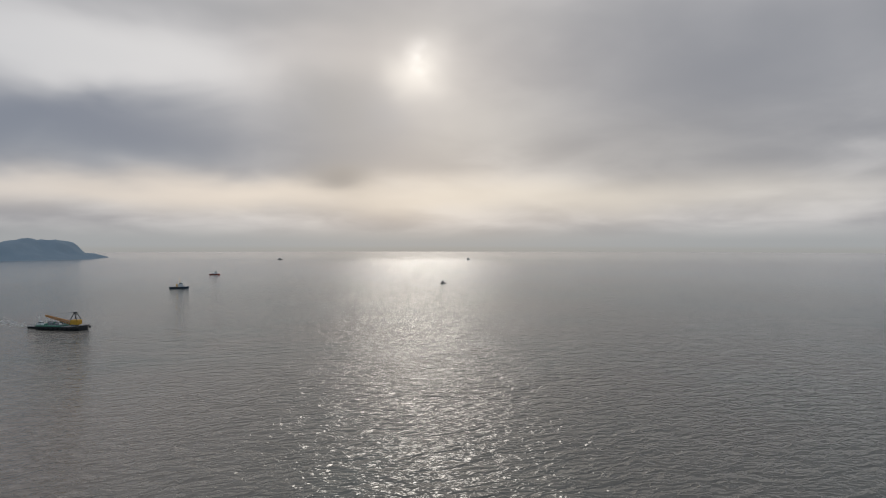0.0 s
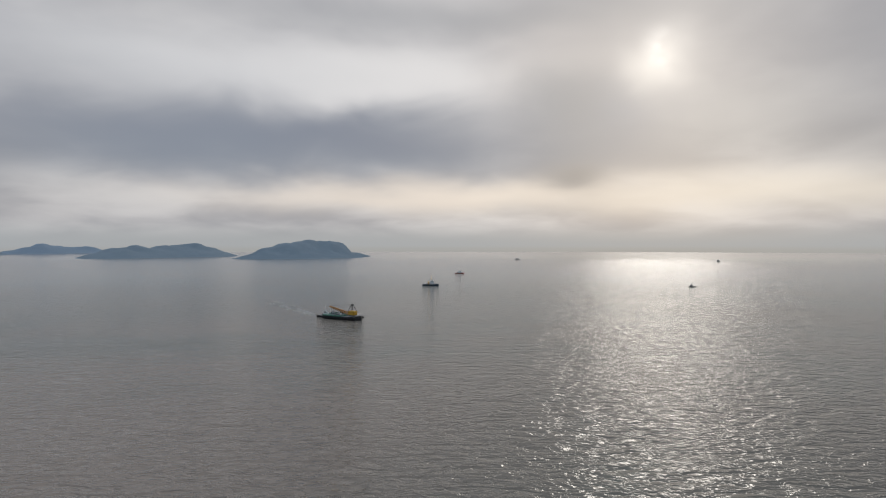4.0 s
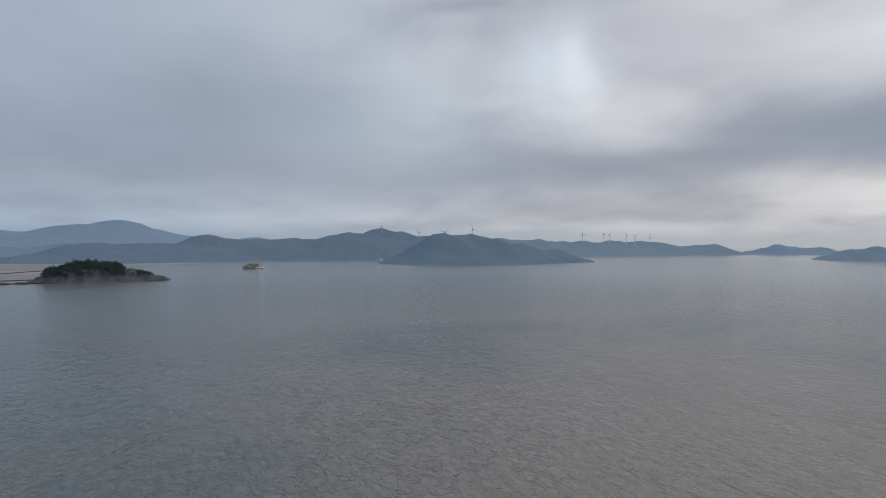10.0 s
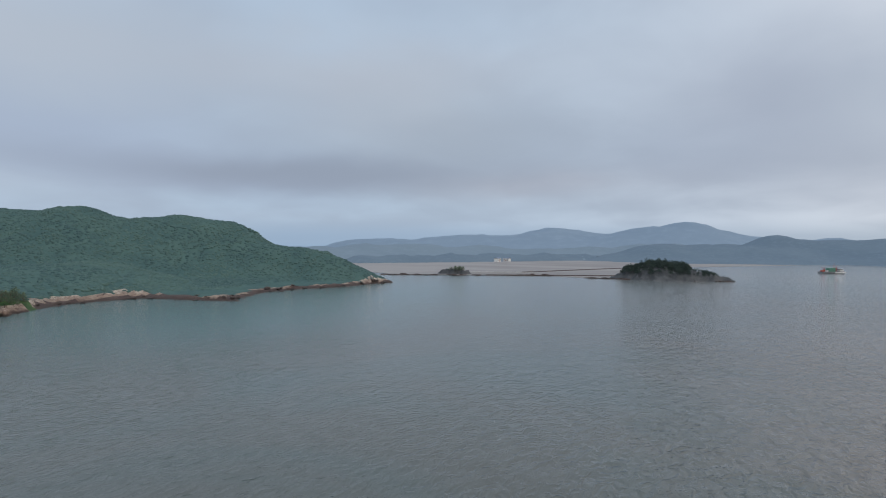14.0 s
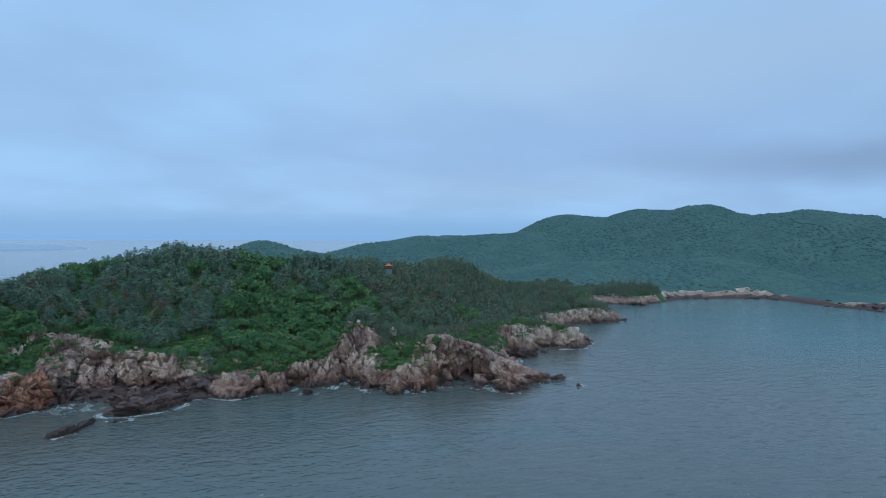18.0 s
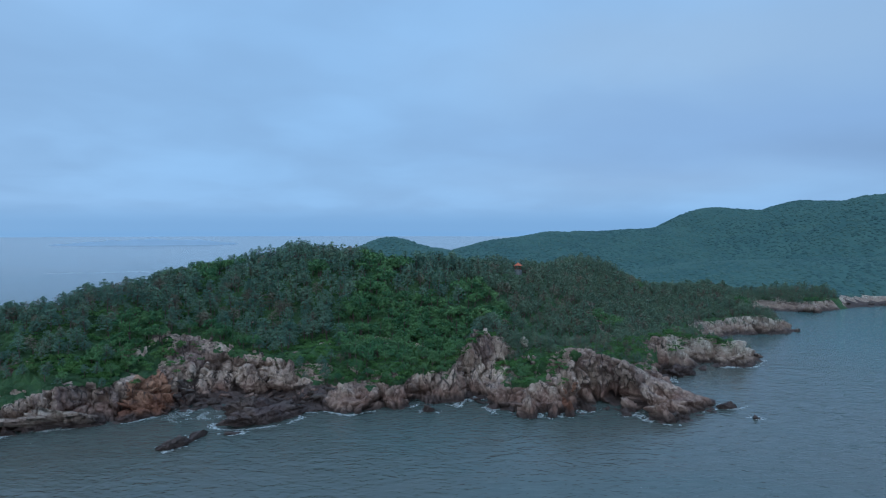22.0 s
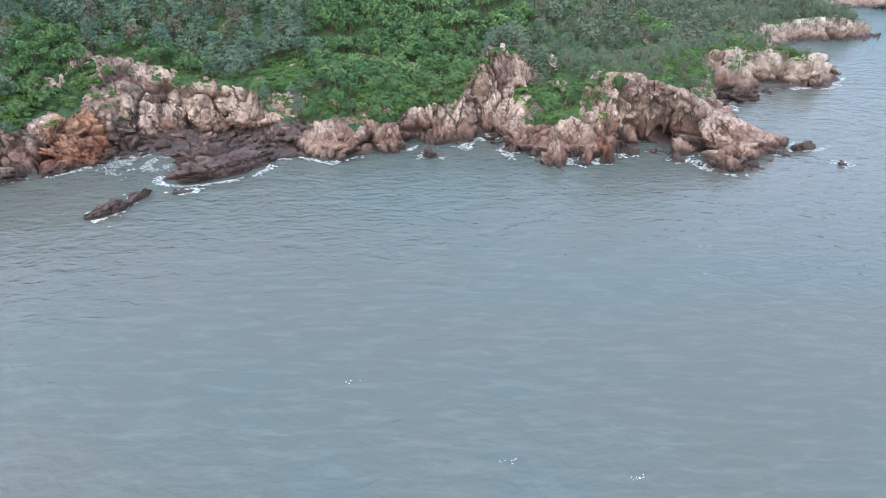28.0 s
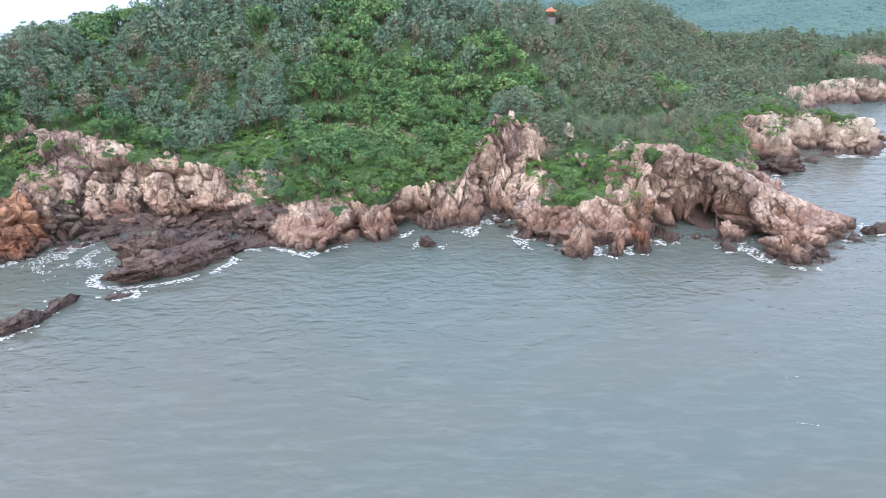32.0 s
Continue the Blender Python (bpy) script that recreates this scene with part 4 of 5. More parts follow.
BUTTRESSES = (
    (-34, 217.5, 1.0, 11, 8.5, 9.0, 5, 0, "rock", "rounded pinkish-grey granite buttress"),
    (-19, 219.5, 1.0, 6.0, 5.2, 7.0, -10, 4, "rock", "rounded granite buttress with a deep cleft"),
    (1.5, 226.0, 1.0, 7.0, 7.0, 10.5, 10, -4, "rock", "tall domed granite buttress with long cracks"),
    (12.5, 234, 1.0, 3.8, 5.0, 11.0, 0, 0, "rock", "tall narrow granite buttress"),
    (20.9, 243, 16.1, 5.0, 3.5, 5.5, -20, 10, "rock", "grey granite rib above the narrow cove"),
    (33.8, 250, 17.8, 2.6, 2.2, 3.0, 15, 0, "pale", "pale granite knob among low pines"),
    (36.6, 232, 10.0, 1.3, 1.2, 2.6, 0, 6, "pale", "pale upright stone in the grassy gully"),
    (-60, 230, 5, 7, 4.5, 6.2, 10, -12, "rock", "steep grey granite rib"),
    (-72, 231, 4, 8, 4.5, 6.2, -15, 10, "rock", "steep pinkish granite rib"),
    (-87, 231, 4, 7, 4.5, 6.4, 15, -10, "rock", "steep pinkish granite rib"),
)
OUTCROPS = SURF_ROCKS + STACKS + BUTTRESSES
MATS = {"dark": DARK, "shelf": SHELF, "rock": ROCK, "rust": RUST, "pale": PALE}
for k, (x, y, z, a, b, c, turn, tilt, mt, label) in enumerate(OUTCROPS):
    place_rock("rock", rock_mesh(100 + k, 5 if a > 8 else 4 if max(a, c) > 4 else 3), MATS[mt], (x, y, z), (a, b, c), turn, tilt, label, "rocks at the foot of the cliff")

rs = np.random.RandomState(4)
SHAPES = {m: [rock_mesh(200 + 10 * j + k, 2) for k in range(5)] for j, m in enumerate(("dark", "rock", "pale"))}


def scatter(count, spot, sizes, mt, name, label, group, sink=0.3, tall=0.65):
    made = 0
    while made < count:
        x, y = spot(rs)
        zz, s = land_height(np.array([x]), np.array([y]))
        a = rs.uniform(*sizes)
        b, c = a * rs.uniform(0.6, 1.0), a * tall * rs.uniform(0.6, 1.15)
        place_rock(name, SHAPES[mt][rs.randint(5)], MATS[mt], (x, y, max(zz[0], -0.3) + c * (0.5 - sink)), (a, b, c), rs.uniform(0, 360), rs.uniform(-18, 18), label, group)
        made += 1


def along(points, width):
    pts = np.array(points, float)

    def spot(r):
        k = r.randint(len(pts) - 1)
        q = pts[k] + (pts[k + 1] - pts[k]) * r.rand()
        return q[0] + r.normal() * width, q[1] + r.normal() * width
    return spot


scatter(110, along(((-94, 216), (-84, 217), (-74, 216), (-62, 216), (-50, 216), (-44, 219)), 2.6), (0.7, 2.6), "dark", "boulder", "dark wet boulder on the rocky shore", "boulders on the shore")
scatter(40, along(((-84, 224), (-70, 224), (-55, 222), (-46, 222)), 2.0), (0.6, 2.2), "rock", "boulder", "grey-brown boulder below the cliff", "boulders on the shore")
scatter(26, along(((10, 228), (16, 226), (22, 222), (20, 232)), 1.6), (0.8, 2.0), "rock", "boulder", "grey boulder wedged in the cove", "boulders in the cove")
scatter(22, along(((24, 210), (36, 208), (48, 211), (56, 216), (66, 213)), 1.3), (0.6, 1.7), "dark", "boulder", "dark wet boulder in the surf", "boulders on the shore")
scatter(26, along(((70, 203), (78, 199), (88, 207), (98, 216)), 1.4), (0.7, 2.0), "dark", "boulder", "dark wet boulder in the surf", "boulders on the shore")
scatter(18, along(((-106, 231), (-98, 233), (-88, 236), (-70, 236)), 2.2), (0.6, 1.3), "rock", "crag", "pinkish granite crag among grass and scrub", "crags on the slope", 0.05, 1.1)
scatter(18, along(((-10, 238), (0, 242), (10, 244), (18, 247)), 2.0), (0.7, 1.9), "rock", "crag", "pinkish granite crag among grass and scrub", "crags on the slope", 0.05, 1.0)
scatter(9, along(((26, 236), (34, 238), (40, 232)), 2.0), (0.5, 1.3), "rock", "crag", "pinkish granite crag among grass and scrub", "crags on the slope", 0.05, 1.2)
scatter(7, along(((-53, 252), (-48, 253)), 0.8), (0.6, 1.4), "pale", "crag", "pale stone in the grass clearing", "crags on the slope", 0.2, 0.7)
scatter(40, along(((110, 275), (128, 284), (140, 283), (155, 293), (148, 313), (152, 345), (176, 367), (200, 366), (223, 379)), 2.2), (1.0, 3.0), "pale", "boulder", "pale boulder on the rocky point", "boulders on the points")
scatter(60, along(((330, 491), (372, 511), (444, 500), (456, 440), (468, 396), (484, 405), (560, 436), (618, 436)), 4.5), (1.5, 5.0), "dark", "boulder", "dark boulder on the far shore", "boulders on the far shore", 0.3, 0.5)
scatter(30, along(((618, 436), (690, 405), (760, 400), (800, 385)), 4.5), (2.0, 6.0), "dark", "boulder", "dark boulder on the far shore", "boulders on the far shore", 0.3, 0.4)

# ---------------------------------------------------------------- trees
def leaf_clumps(r, centres, sizes, per, leaf, flat=0.6):
    """Small turned leaf shapes, gathered in clumps."""
    vs, k = [], 0
    for (c, s) in zip(centres, sizes):
        d = r.normal(size=(per, 3))
        d /= np.linalg.norm(d, axis=1)[:, None]
        p = c + d * (s * r.uniform(0.35, 1.0, per) ** 0.5)[:, None] * (1, 1, flat)
        u = r.normal(size=(per, 3))
        u -= 0.6 * d * (u * d).sum(1)[:, None]
        u /= np.linalg.norm(u, axis=1)[:, None]
        w = np.cross(d, u) + 0.3 * r.normal(size=(per, 3))
        w /= np.linalg.norm(w, axis=1)[:, None]
        a = leaf * r.uniform(0.6, 1.3, per)[:, None]
        vs.append(np.stack([p - u * a, p + w * a * 0.8, p + u * a * 0.9 - d * a * 0.4], 1).reshape(-1, 3))
    v = np.concatenate(vs)
    return v, np.arange(len(v)).reshape(-1, 3)


def tube(points, radii, sides=5):
    """A tapered limb along a line."""
    pts = [Vector(p) for p in points]
    vs, fs = [], []
    for i, (p, rad) in enumerate(zip(pts, radii)):
        d = (pts[min(i + 1, len(pts) - 1)] - pts[max(i - 1, 0)]).normalized()
        u = d.orthogonal().normalized()
        w = d.cross(u)
        for k in range(sides):
            a = k * math.tau / sides
            vs.append(p + (u * math.cos(a) + w * math.sin(a)) * rad)
    for i in range(len(pts) - 1):
        for k in range(sides):
            fs.append((i * sides + k, i * sides + (k + 1) % sides, (i + 1) * sides + (k + 1) % sides, (i + 1) * sides + k))
    return np.array([tuple(q) for q in vs]), np.array(fs)


def join(pieces):
    v, f, n = [], [], 0
    for a, b in pieces:
        v.append(a)
        f.append(b + n)
        n += len(a)
    return np.concatenate(v), np.concatenate(f)


def tree_arrays(kind, seed, fine=1.0):
    """Trunk and crown of one tree, about 7 m high."""
    r = np.random.RandomState(seed)
    hgt = {"pine": 7.0, "broad": 5.6, "dry": 6.0, "scrub": 3.2}[kind]
    bend = r.normal(size=2) * 0.5
    stem = [(0, 0, -0.6), (bend[0] * 0.3, bend[1] * 0.3, hgt * 0.35), (bend[0], bend[1], hgt * 0.65), (bend[0] * 1.1, bend[1] * 1.2, hgt * 0.93)]
    limbs = [tube(stem, (0.20, 0.15, 0.09, 0.03))]
    centres, sizes = [], []
    if kind in ("pine", "dry"):
        tiers = 7
        for t in range(tiers):
            z = hgt * (0.38 + 0.60 * t / (tiers - 1))
            reach = (2.5 - 1.9 * (t / (tiers - 1)) ** 1.4) * r.uniform(0.75, 1.15)
            for a in np.arange(4 if t < tiers - 1 else 1) * math.tau / 4 + r.rand() * 6:
                if r.rand() < 0.2:
                    continue
                q = reach * r.uniform(0.55, 1.0) if t < tiers - 1 else 0.1
                c = np.array([bend[0] + q * math.cos(a), bend[1] + q * math.sin(a), z + r.uniform(-0.2, 0.4)])
                centres.append(c)
                sizes.append(r.uniform(0.75, 1.15) * (1.0 if t < tiers - 1 else 0.7))
                limbs.append(tube(((bend[0] * 0.8, bend[1] * 0.8, z - 0.6), tuple(c - (0, 0, 0.15))), (0.06, 0.02), 3))
        flat, leaf, per = 0.42, 0.31, 20 if kind == "pine" else 11
    else:
        wide = 2.5 if kind == "broad" else 1.7
        for _ in range(26 if kind == "broad" else 16):
            d = r.normal(size=3)
            d /= np.linalg.norm(d)
            d[2] = abs(d[2]) * 0.9 - 0.15
            c = np.array([bend[0], bend[1], hgt * 0.55]) + d * (wide, wide, hgt * 0.42) * r.uniform(0.7, 1.05)
            centres.append(c)
            sizes.append(r.uniform(0.6, 1.1) * (1 if kind == "broad" else 0.75))
        for k in range(3):
            limbs.append(tube(((bend[0] * 0.6, bend[1] * 0.6, hgt * 0.3), tuple(centres[k * 4])), (0.08, 0.03), 3))
        flat, leaf, per = 0.75, 0.31, 19
    crown = leaf_clumps(r, centres, sizes, max(4, int(per * fine)), leaf / fine ** 0.5, flat)
    return join(limbs), crown


LEAVES = {"pine": PINE, "broad": LEAF, "dry": DRY, "scrub": LEAF}
NAMES = {"pine": ("pine_tree", "dark green wind-bent coastal pine on the slope"), "broad": ("broadleaf_tree", "bushy bright green broadleaf tree on the slope"),
         "dry": ("bare_pine", "thin grey-brown half-dead pine on the slope"), "scrub": ("shrub", "low green shrub at the cliff top")}
KINDS = {k: [tree_arrays(k, 300 + 20 * j + i) for i in range(5)] for j, k in enumerate(LEAVES)}
COARSE = {k: [tree_arrays(k, 300 + 20 * j + i, 0.5) for i in range(5)] for j, k in enumerate(LEAVES)}
MODELS = {k: [(mesh_of("trunk", *t), mesh_of("crown", *c)) for t, c in v] for k, v in KINDS.items()}
for k, v in MODELS.items():
    for t, c in v:
        t.materials.append(BARK)
        c.materials.append(LEAVES[k])

rt = np.random.RandomState(8)


def plant_spots(box, gap):
    x0, x1, y0, y1 = box
    gx, gy = np.meshgrid(np.arange(x0, x1, gap), np.arange(y0, y1, gap))
    x = gx.ravel() + rt.uniform(-0.95, 0.95, gx.size) * gap
    y = gy.ravel() + rt.uniform(-0.95, 0.95, gx.size) * gap
    z, s = land_height(x, y)
    zx, _ = land_height(x + 1.5, y)
    zy, _ = land_height(x, y + 1.5)
    slope = np.hypot(zx - z, zy - z) / 1.5
    return x, y, z, s, slope


def kind_of(x, y, mixed):
    """What grows where: pines to the west, broadleaf in the middle, low pines on the neck."""
    if -42 < x < 12 and y < 285:
        return "broad" if mixed > -0.1 else ("dry" if rt.rand() < 0.4 else "pine")
    if mixed > (0.35 if x < 24 else 0.75):
        return "broad"
    q = rt.rand()
    return "dry" if q < (0.20 if x > 12 else 0.22 if y < 270 else 0.10) else "pine"


x, y, z, s, slope = plant_spots((-238, 330, 200, 520), 4.0)
clear = ((x + 52) / 8) ** 2 + ((y - 246) / 12) ** 2 < 1
mixed_n = vnoise(np.stack([x, y, 0 * x], 1) * 0.11, 19)
ok = (z > np.where(x > 90, 5, 6.5)) & (s > np.where(x > 90, 5.5, 5.5)) & (slope < 1.6) & ~clear
ok &= ~((np.abs(x - 44) < 7.5) & (y > 342) & (y < 371))
ok &= ~((x > -112) & (x < -56) & (y < 238) & (mixed_n < 0.4))
ok &= ~((x > 42) & (y < 228) & (x < 105)) & ~((x > 12) & (x < 24) & (y < 250)) & ~((x > 23) & (x < 42) & (y < 242) & (mixed_n < 0.1))
mix = fbm(np.stack([x, y, 0 * x], 1) * 0.035, 3, 66)
cols = {}
single = 0
for i in np.nonzero(ok)[0]:
    k = kind_of(x[i], y[i], mix[i])
    size = rt.uniform(0.7, 1.5) * (0.62 if x[i] > 34 and y[i] < 300 else 0.85 if y[i] < 246 else 1.0)
    size *= 1.2 if k == "broad" else 1.0
    size *= min(1.0, 0.55 + (s[i] - 8) / 30)
    turn = rt.uniform(0, 360)
    j = rt.randint(5)
    if single < 290 and y[i] < 258 and -108 < x[i] < 96:
        ob = new(NAMES[k][0])
        ob.matrix_basis = pose(x[i], y[i], z[i] - 0.3, rt.uniform(-4, 4), rt.uniform(-4, 4), turn) @ Matrix.Scale(size, 4)
        tagged(ob, NAMES[k][1], "tree" if k != "scrub" else "shrub", "trees above the cliff")
        for nm, me in zip(("trunk", "crown"), MODELS[k][j]):
            q = new(nm, me)
            q.parent = ob
        single += 1
        continue
    a = radians(turn)
    m = np.array([[math.cos(a), -math.sin(a), 0], [math.sin(a), math.cos(a), 0], [0, 0, 1]]) * size
    src = (KINDS if y[i] < 275 else COARSE)[k][j]
    for which, (v, f) in zip(("trunk", k), src):
        cols.setdefault(which, []).append((v @ m.T + (x[i], y[i], z[i] - 0.3), f))
for which, nm, label in (("trunk", "forest_trunks", "grey-brown trunks of the coastal wood"), ("pine", "pine_forest", "dense dark green pine wood on the headland"),
                         ("broad", "broadleaf_forest", "bright green broadleaf wood on the headland"), ("dry", "bare_wood", "thin grey-brown trees among the pines")):
    v, f = join(cols[which])
    tagged(part_mesh(nm, mesh_of(nm, v, f), BARK if which == "trunk" else LEAVES[which]), label, "forest", kind="stuff")

# low shrubs and grass tufts along the cliff top and over the clearings
x, y, z, s, slope = plant_spots((-150, 160, 205, 300), 1.4)
low = (z > 7.5) & (s > 5) & (slope < 1.5) & ((s < 22) | (((x + 52) / 10) ** 2 + ((y - 246) / 14) ** 2 < 1) | (rt.rand(len(x)) < 0.15)) & (rt.rand(len(x)) < 0.85)
low &= ~((x > 46) & (y < 227) & (x < 105)) & ~((x > -114) & (x < -58) & (y < 238) & (rt.rand(len(x)) < 0.75))
tufts = []
for i in np.nonzero(low)[0]:
    size = rt.uniform(0.55, 1.15) if x[i] < -100 or rt.rand() < 0.12 else rt.uniform(0.2, 0.62)
    v, f = COARSE["scrub"][rt.randint(5)][1]
    a = rt.uniform(0, 6.28)
    m = np.array([[math.cos(a), -math.sin(a), 0], [math.sin(a), math.cos(a), 0], [0, 0, 0.7]]) * size
    tufts.append((v @ m.T + (x[i], y[i], z[i] - 0.35), f))
v, f = join(tufts)
GRASS = foliage("bright_grass", (0.064, 0.150, 0.036), (0.105, 0.205, 0.046), (0.155, 0.215, 0.07))
tagged(part_mesh("undergrowth", mesh_of("undergrowth", v, f), GRASS), "bright green grass and scrub on the cliff top", "undergrowth", kind="stuff")

# the woods on the hills behind: small crowns of a few faces each
def blob_crowns(x, y, z, seed):
    r = np.random.RandomState(seed)
    bm = bmesh.new()
    bmesh.ops.create_icosphere(bm, subdivisions=1, radius=1.0)
    base = np.array([q.co for q in bm.verts])
    tri = np.array([[q.index for q in p.verts] for p in bm.faces])
    bm.free()
    n = len(x)
    rad = r.uniform(1.8, 2.9, n)
    v = base[None] * (1 + 0.13 * r.normal(size=(n, len(base), 1)))
    v = v * rad[:, None, None] * (1.1, 1.1, 0.85) + np.stack([x, y, z - rad * r.uniform(0.30, 0.55, n)], 1)[:, None]
    f = tri[None] + (np.arange(n) * len(base))[:, None, None]
    return v.reshape(-1, 3), f.reshape(-1, 3)


x, y, z, s, slope = plant_spots((-180, 900, 330, 1020), 4.1)
ok = (s > 12) & (z > 6) & ~((x < 320) & (y < 520)) & (rt.rand(len(x)) < 0.8)
v, f = blob_crowns(x[ok], y[ok], z[ok], 5)
# crown greens carry the same painted blue haze as HILL1
FARLEAF = material("haze_tinted_hill_woods", lambda n, p, w: n.mix(n.math("MULTIPLY", n.step(n.noise(w, 0.10, 4), 0.42, 0.66), 0.5), n.mix(n.step(n.noise(w, 0.011, 5, 0.6, 0.5), 0.40, 0.62), (0.052, 0.100, 0.100), (0.080, 0.138, 0.122)), (0.094, 0.154, 0.130)), 0.8, spec=0.2)
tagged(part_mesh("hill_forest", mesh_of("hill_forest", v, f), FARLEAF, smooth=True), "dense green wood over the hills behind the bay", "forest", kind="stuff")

# ---------------------------------------------------------------- boats, turbines, houses, the pavilion
def box(bm, size, at=(0, 0, 0), turn=(0, 0, 0), bevel=0.0, taper=1.0):
    m = pose(*at, *turn)
    res = bmesh.ops.create_cube(bm, size=1.0)
    for v in res["verts"]:
        k = taper if v.co.z > 0 else 1.0
        v.co = m @ Vector((v.co.x * size[0] * k, v.co.y * size[1] * k, v.co.z * size[2]))
    if bevel:
        edges = list({e for v in res["verts"] for e in v.link_edges})
        bmesh.ops.bevel(bm, geom=edges, offset=bevel, segments=1, affect="EDGES")
    return bm


def rod(bm, a, b, r0, r1=None, sides=8):
    a, b = Vector(a), Vector(b)
    d = b - a
    m = Matrix.Translation((a + b) / 2) @ d.to_track_quat("Z", "Y").to_matrix().to_4x4()
    bmesh.ops.create_cone(bm, cap_ends=True, segments=sides, radius1=r0, radius2=r0 if r1 is None else r1, depth=d.length, matrix=m)
    return bm


def one(fn, *args, **kw):
    bm = bmesh.new()
    fn(bm, *args, **kw)
    return bm


def hull_mesh(length, beam, height, bow=0.3, flare=1.15, draft=0.8):
    """A boat's hull with a pointed bow at +x, a raised sheer and a deck."""
    bm = bmesh.new()
    n = 12
    rows = []
    for i in range(n + 1):
        t = i / n
        x = (t - 0.5) * length
        w = beam / 2 * (1 if t < 1 - bow else math.cos((t - 1 + bow) / bow * math.pi / 2) ** 0.7 + 0.02)
        top = height * (1 + 0.35 * max(0, (t - 0.6) / 0.4) ** 2)
        rows.append([bm.verts.new((x, s * w * k, z)) for s, k, z in ((-1, 0.75, -draft), (-1, 1, top * 0.5), (-1, flare if bow else 1, top), (1, flare if bow else 1, top), (1, 1, top * 0.5), (1, 0.75, -draft))])
    for a, b in zip(rows, rows[1:]):
        for k in range(5):
            bm.faces.new((a[k], b[k], b[k + 1], a[k + 1]))
    bm.faces.new(rows[0])
    bm.faces.new(rows[-1][::-1])
    bmesh.ops.recalc_face_normals(bm, faces=bm.faces)
    return bm


BLACK = paint("black_hull_paint", (0.030, 0.032, 0.035))
NAVY = paint("navy_hull_paint", (0.035, 0.055, 0.085))
# the turbines' white, greyed towards the sky to paint in haze
HAZED = paint("haze_greyed_white_paint", (0.55, 0.59, 0.63))
REDP = paint("red_lead_paint", (0.33, 0.06, 0.035))
BOOM = paint("rusty_orange_paint", (0.42, 0.19, 0.05))
YELLOW = paint("crane_yellow_paint", (0.58, 0.32, 0.035))
WHITE = paint("white_paint", (0.72, 0.72, 0.70))
GREY = paint("grey_steel_paint", (0.20, 0.21, 0.22))
GREENP = paint("green_deck_paint", (0.08, 0.22, 0.16))
GLASSY = paint("dark_window_glass", (0.02, 0.025, 0.03), 0.15)
RUBBER = paint("tyre_rubber", (0.018, 0.018, 0.018), 0.9)
ORANGE = paint("roof_tile_orange", (0.52, 0.12, 0.045))
TIMBER = paint("red_painted_timber", (0.26, 0.07, 0.04))
STONE = paint("pale_stone", (0.40, 0.38, 0.35))
ROOFB = paint("blue_grey_roofing", (0.16, 0.21, 0.28))


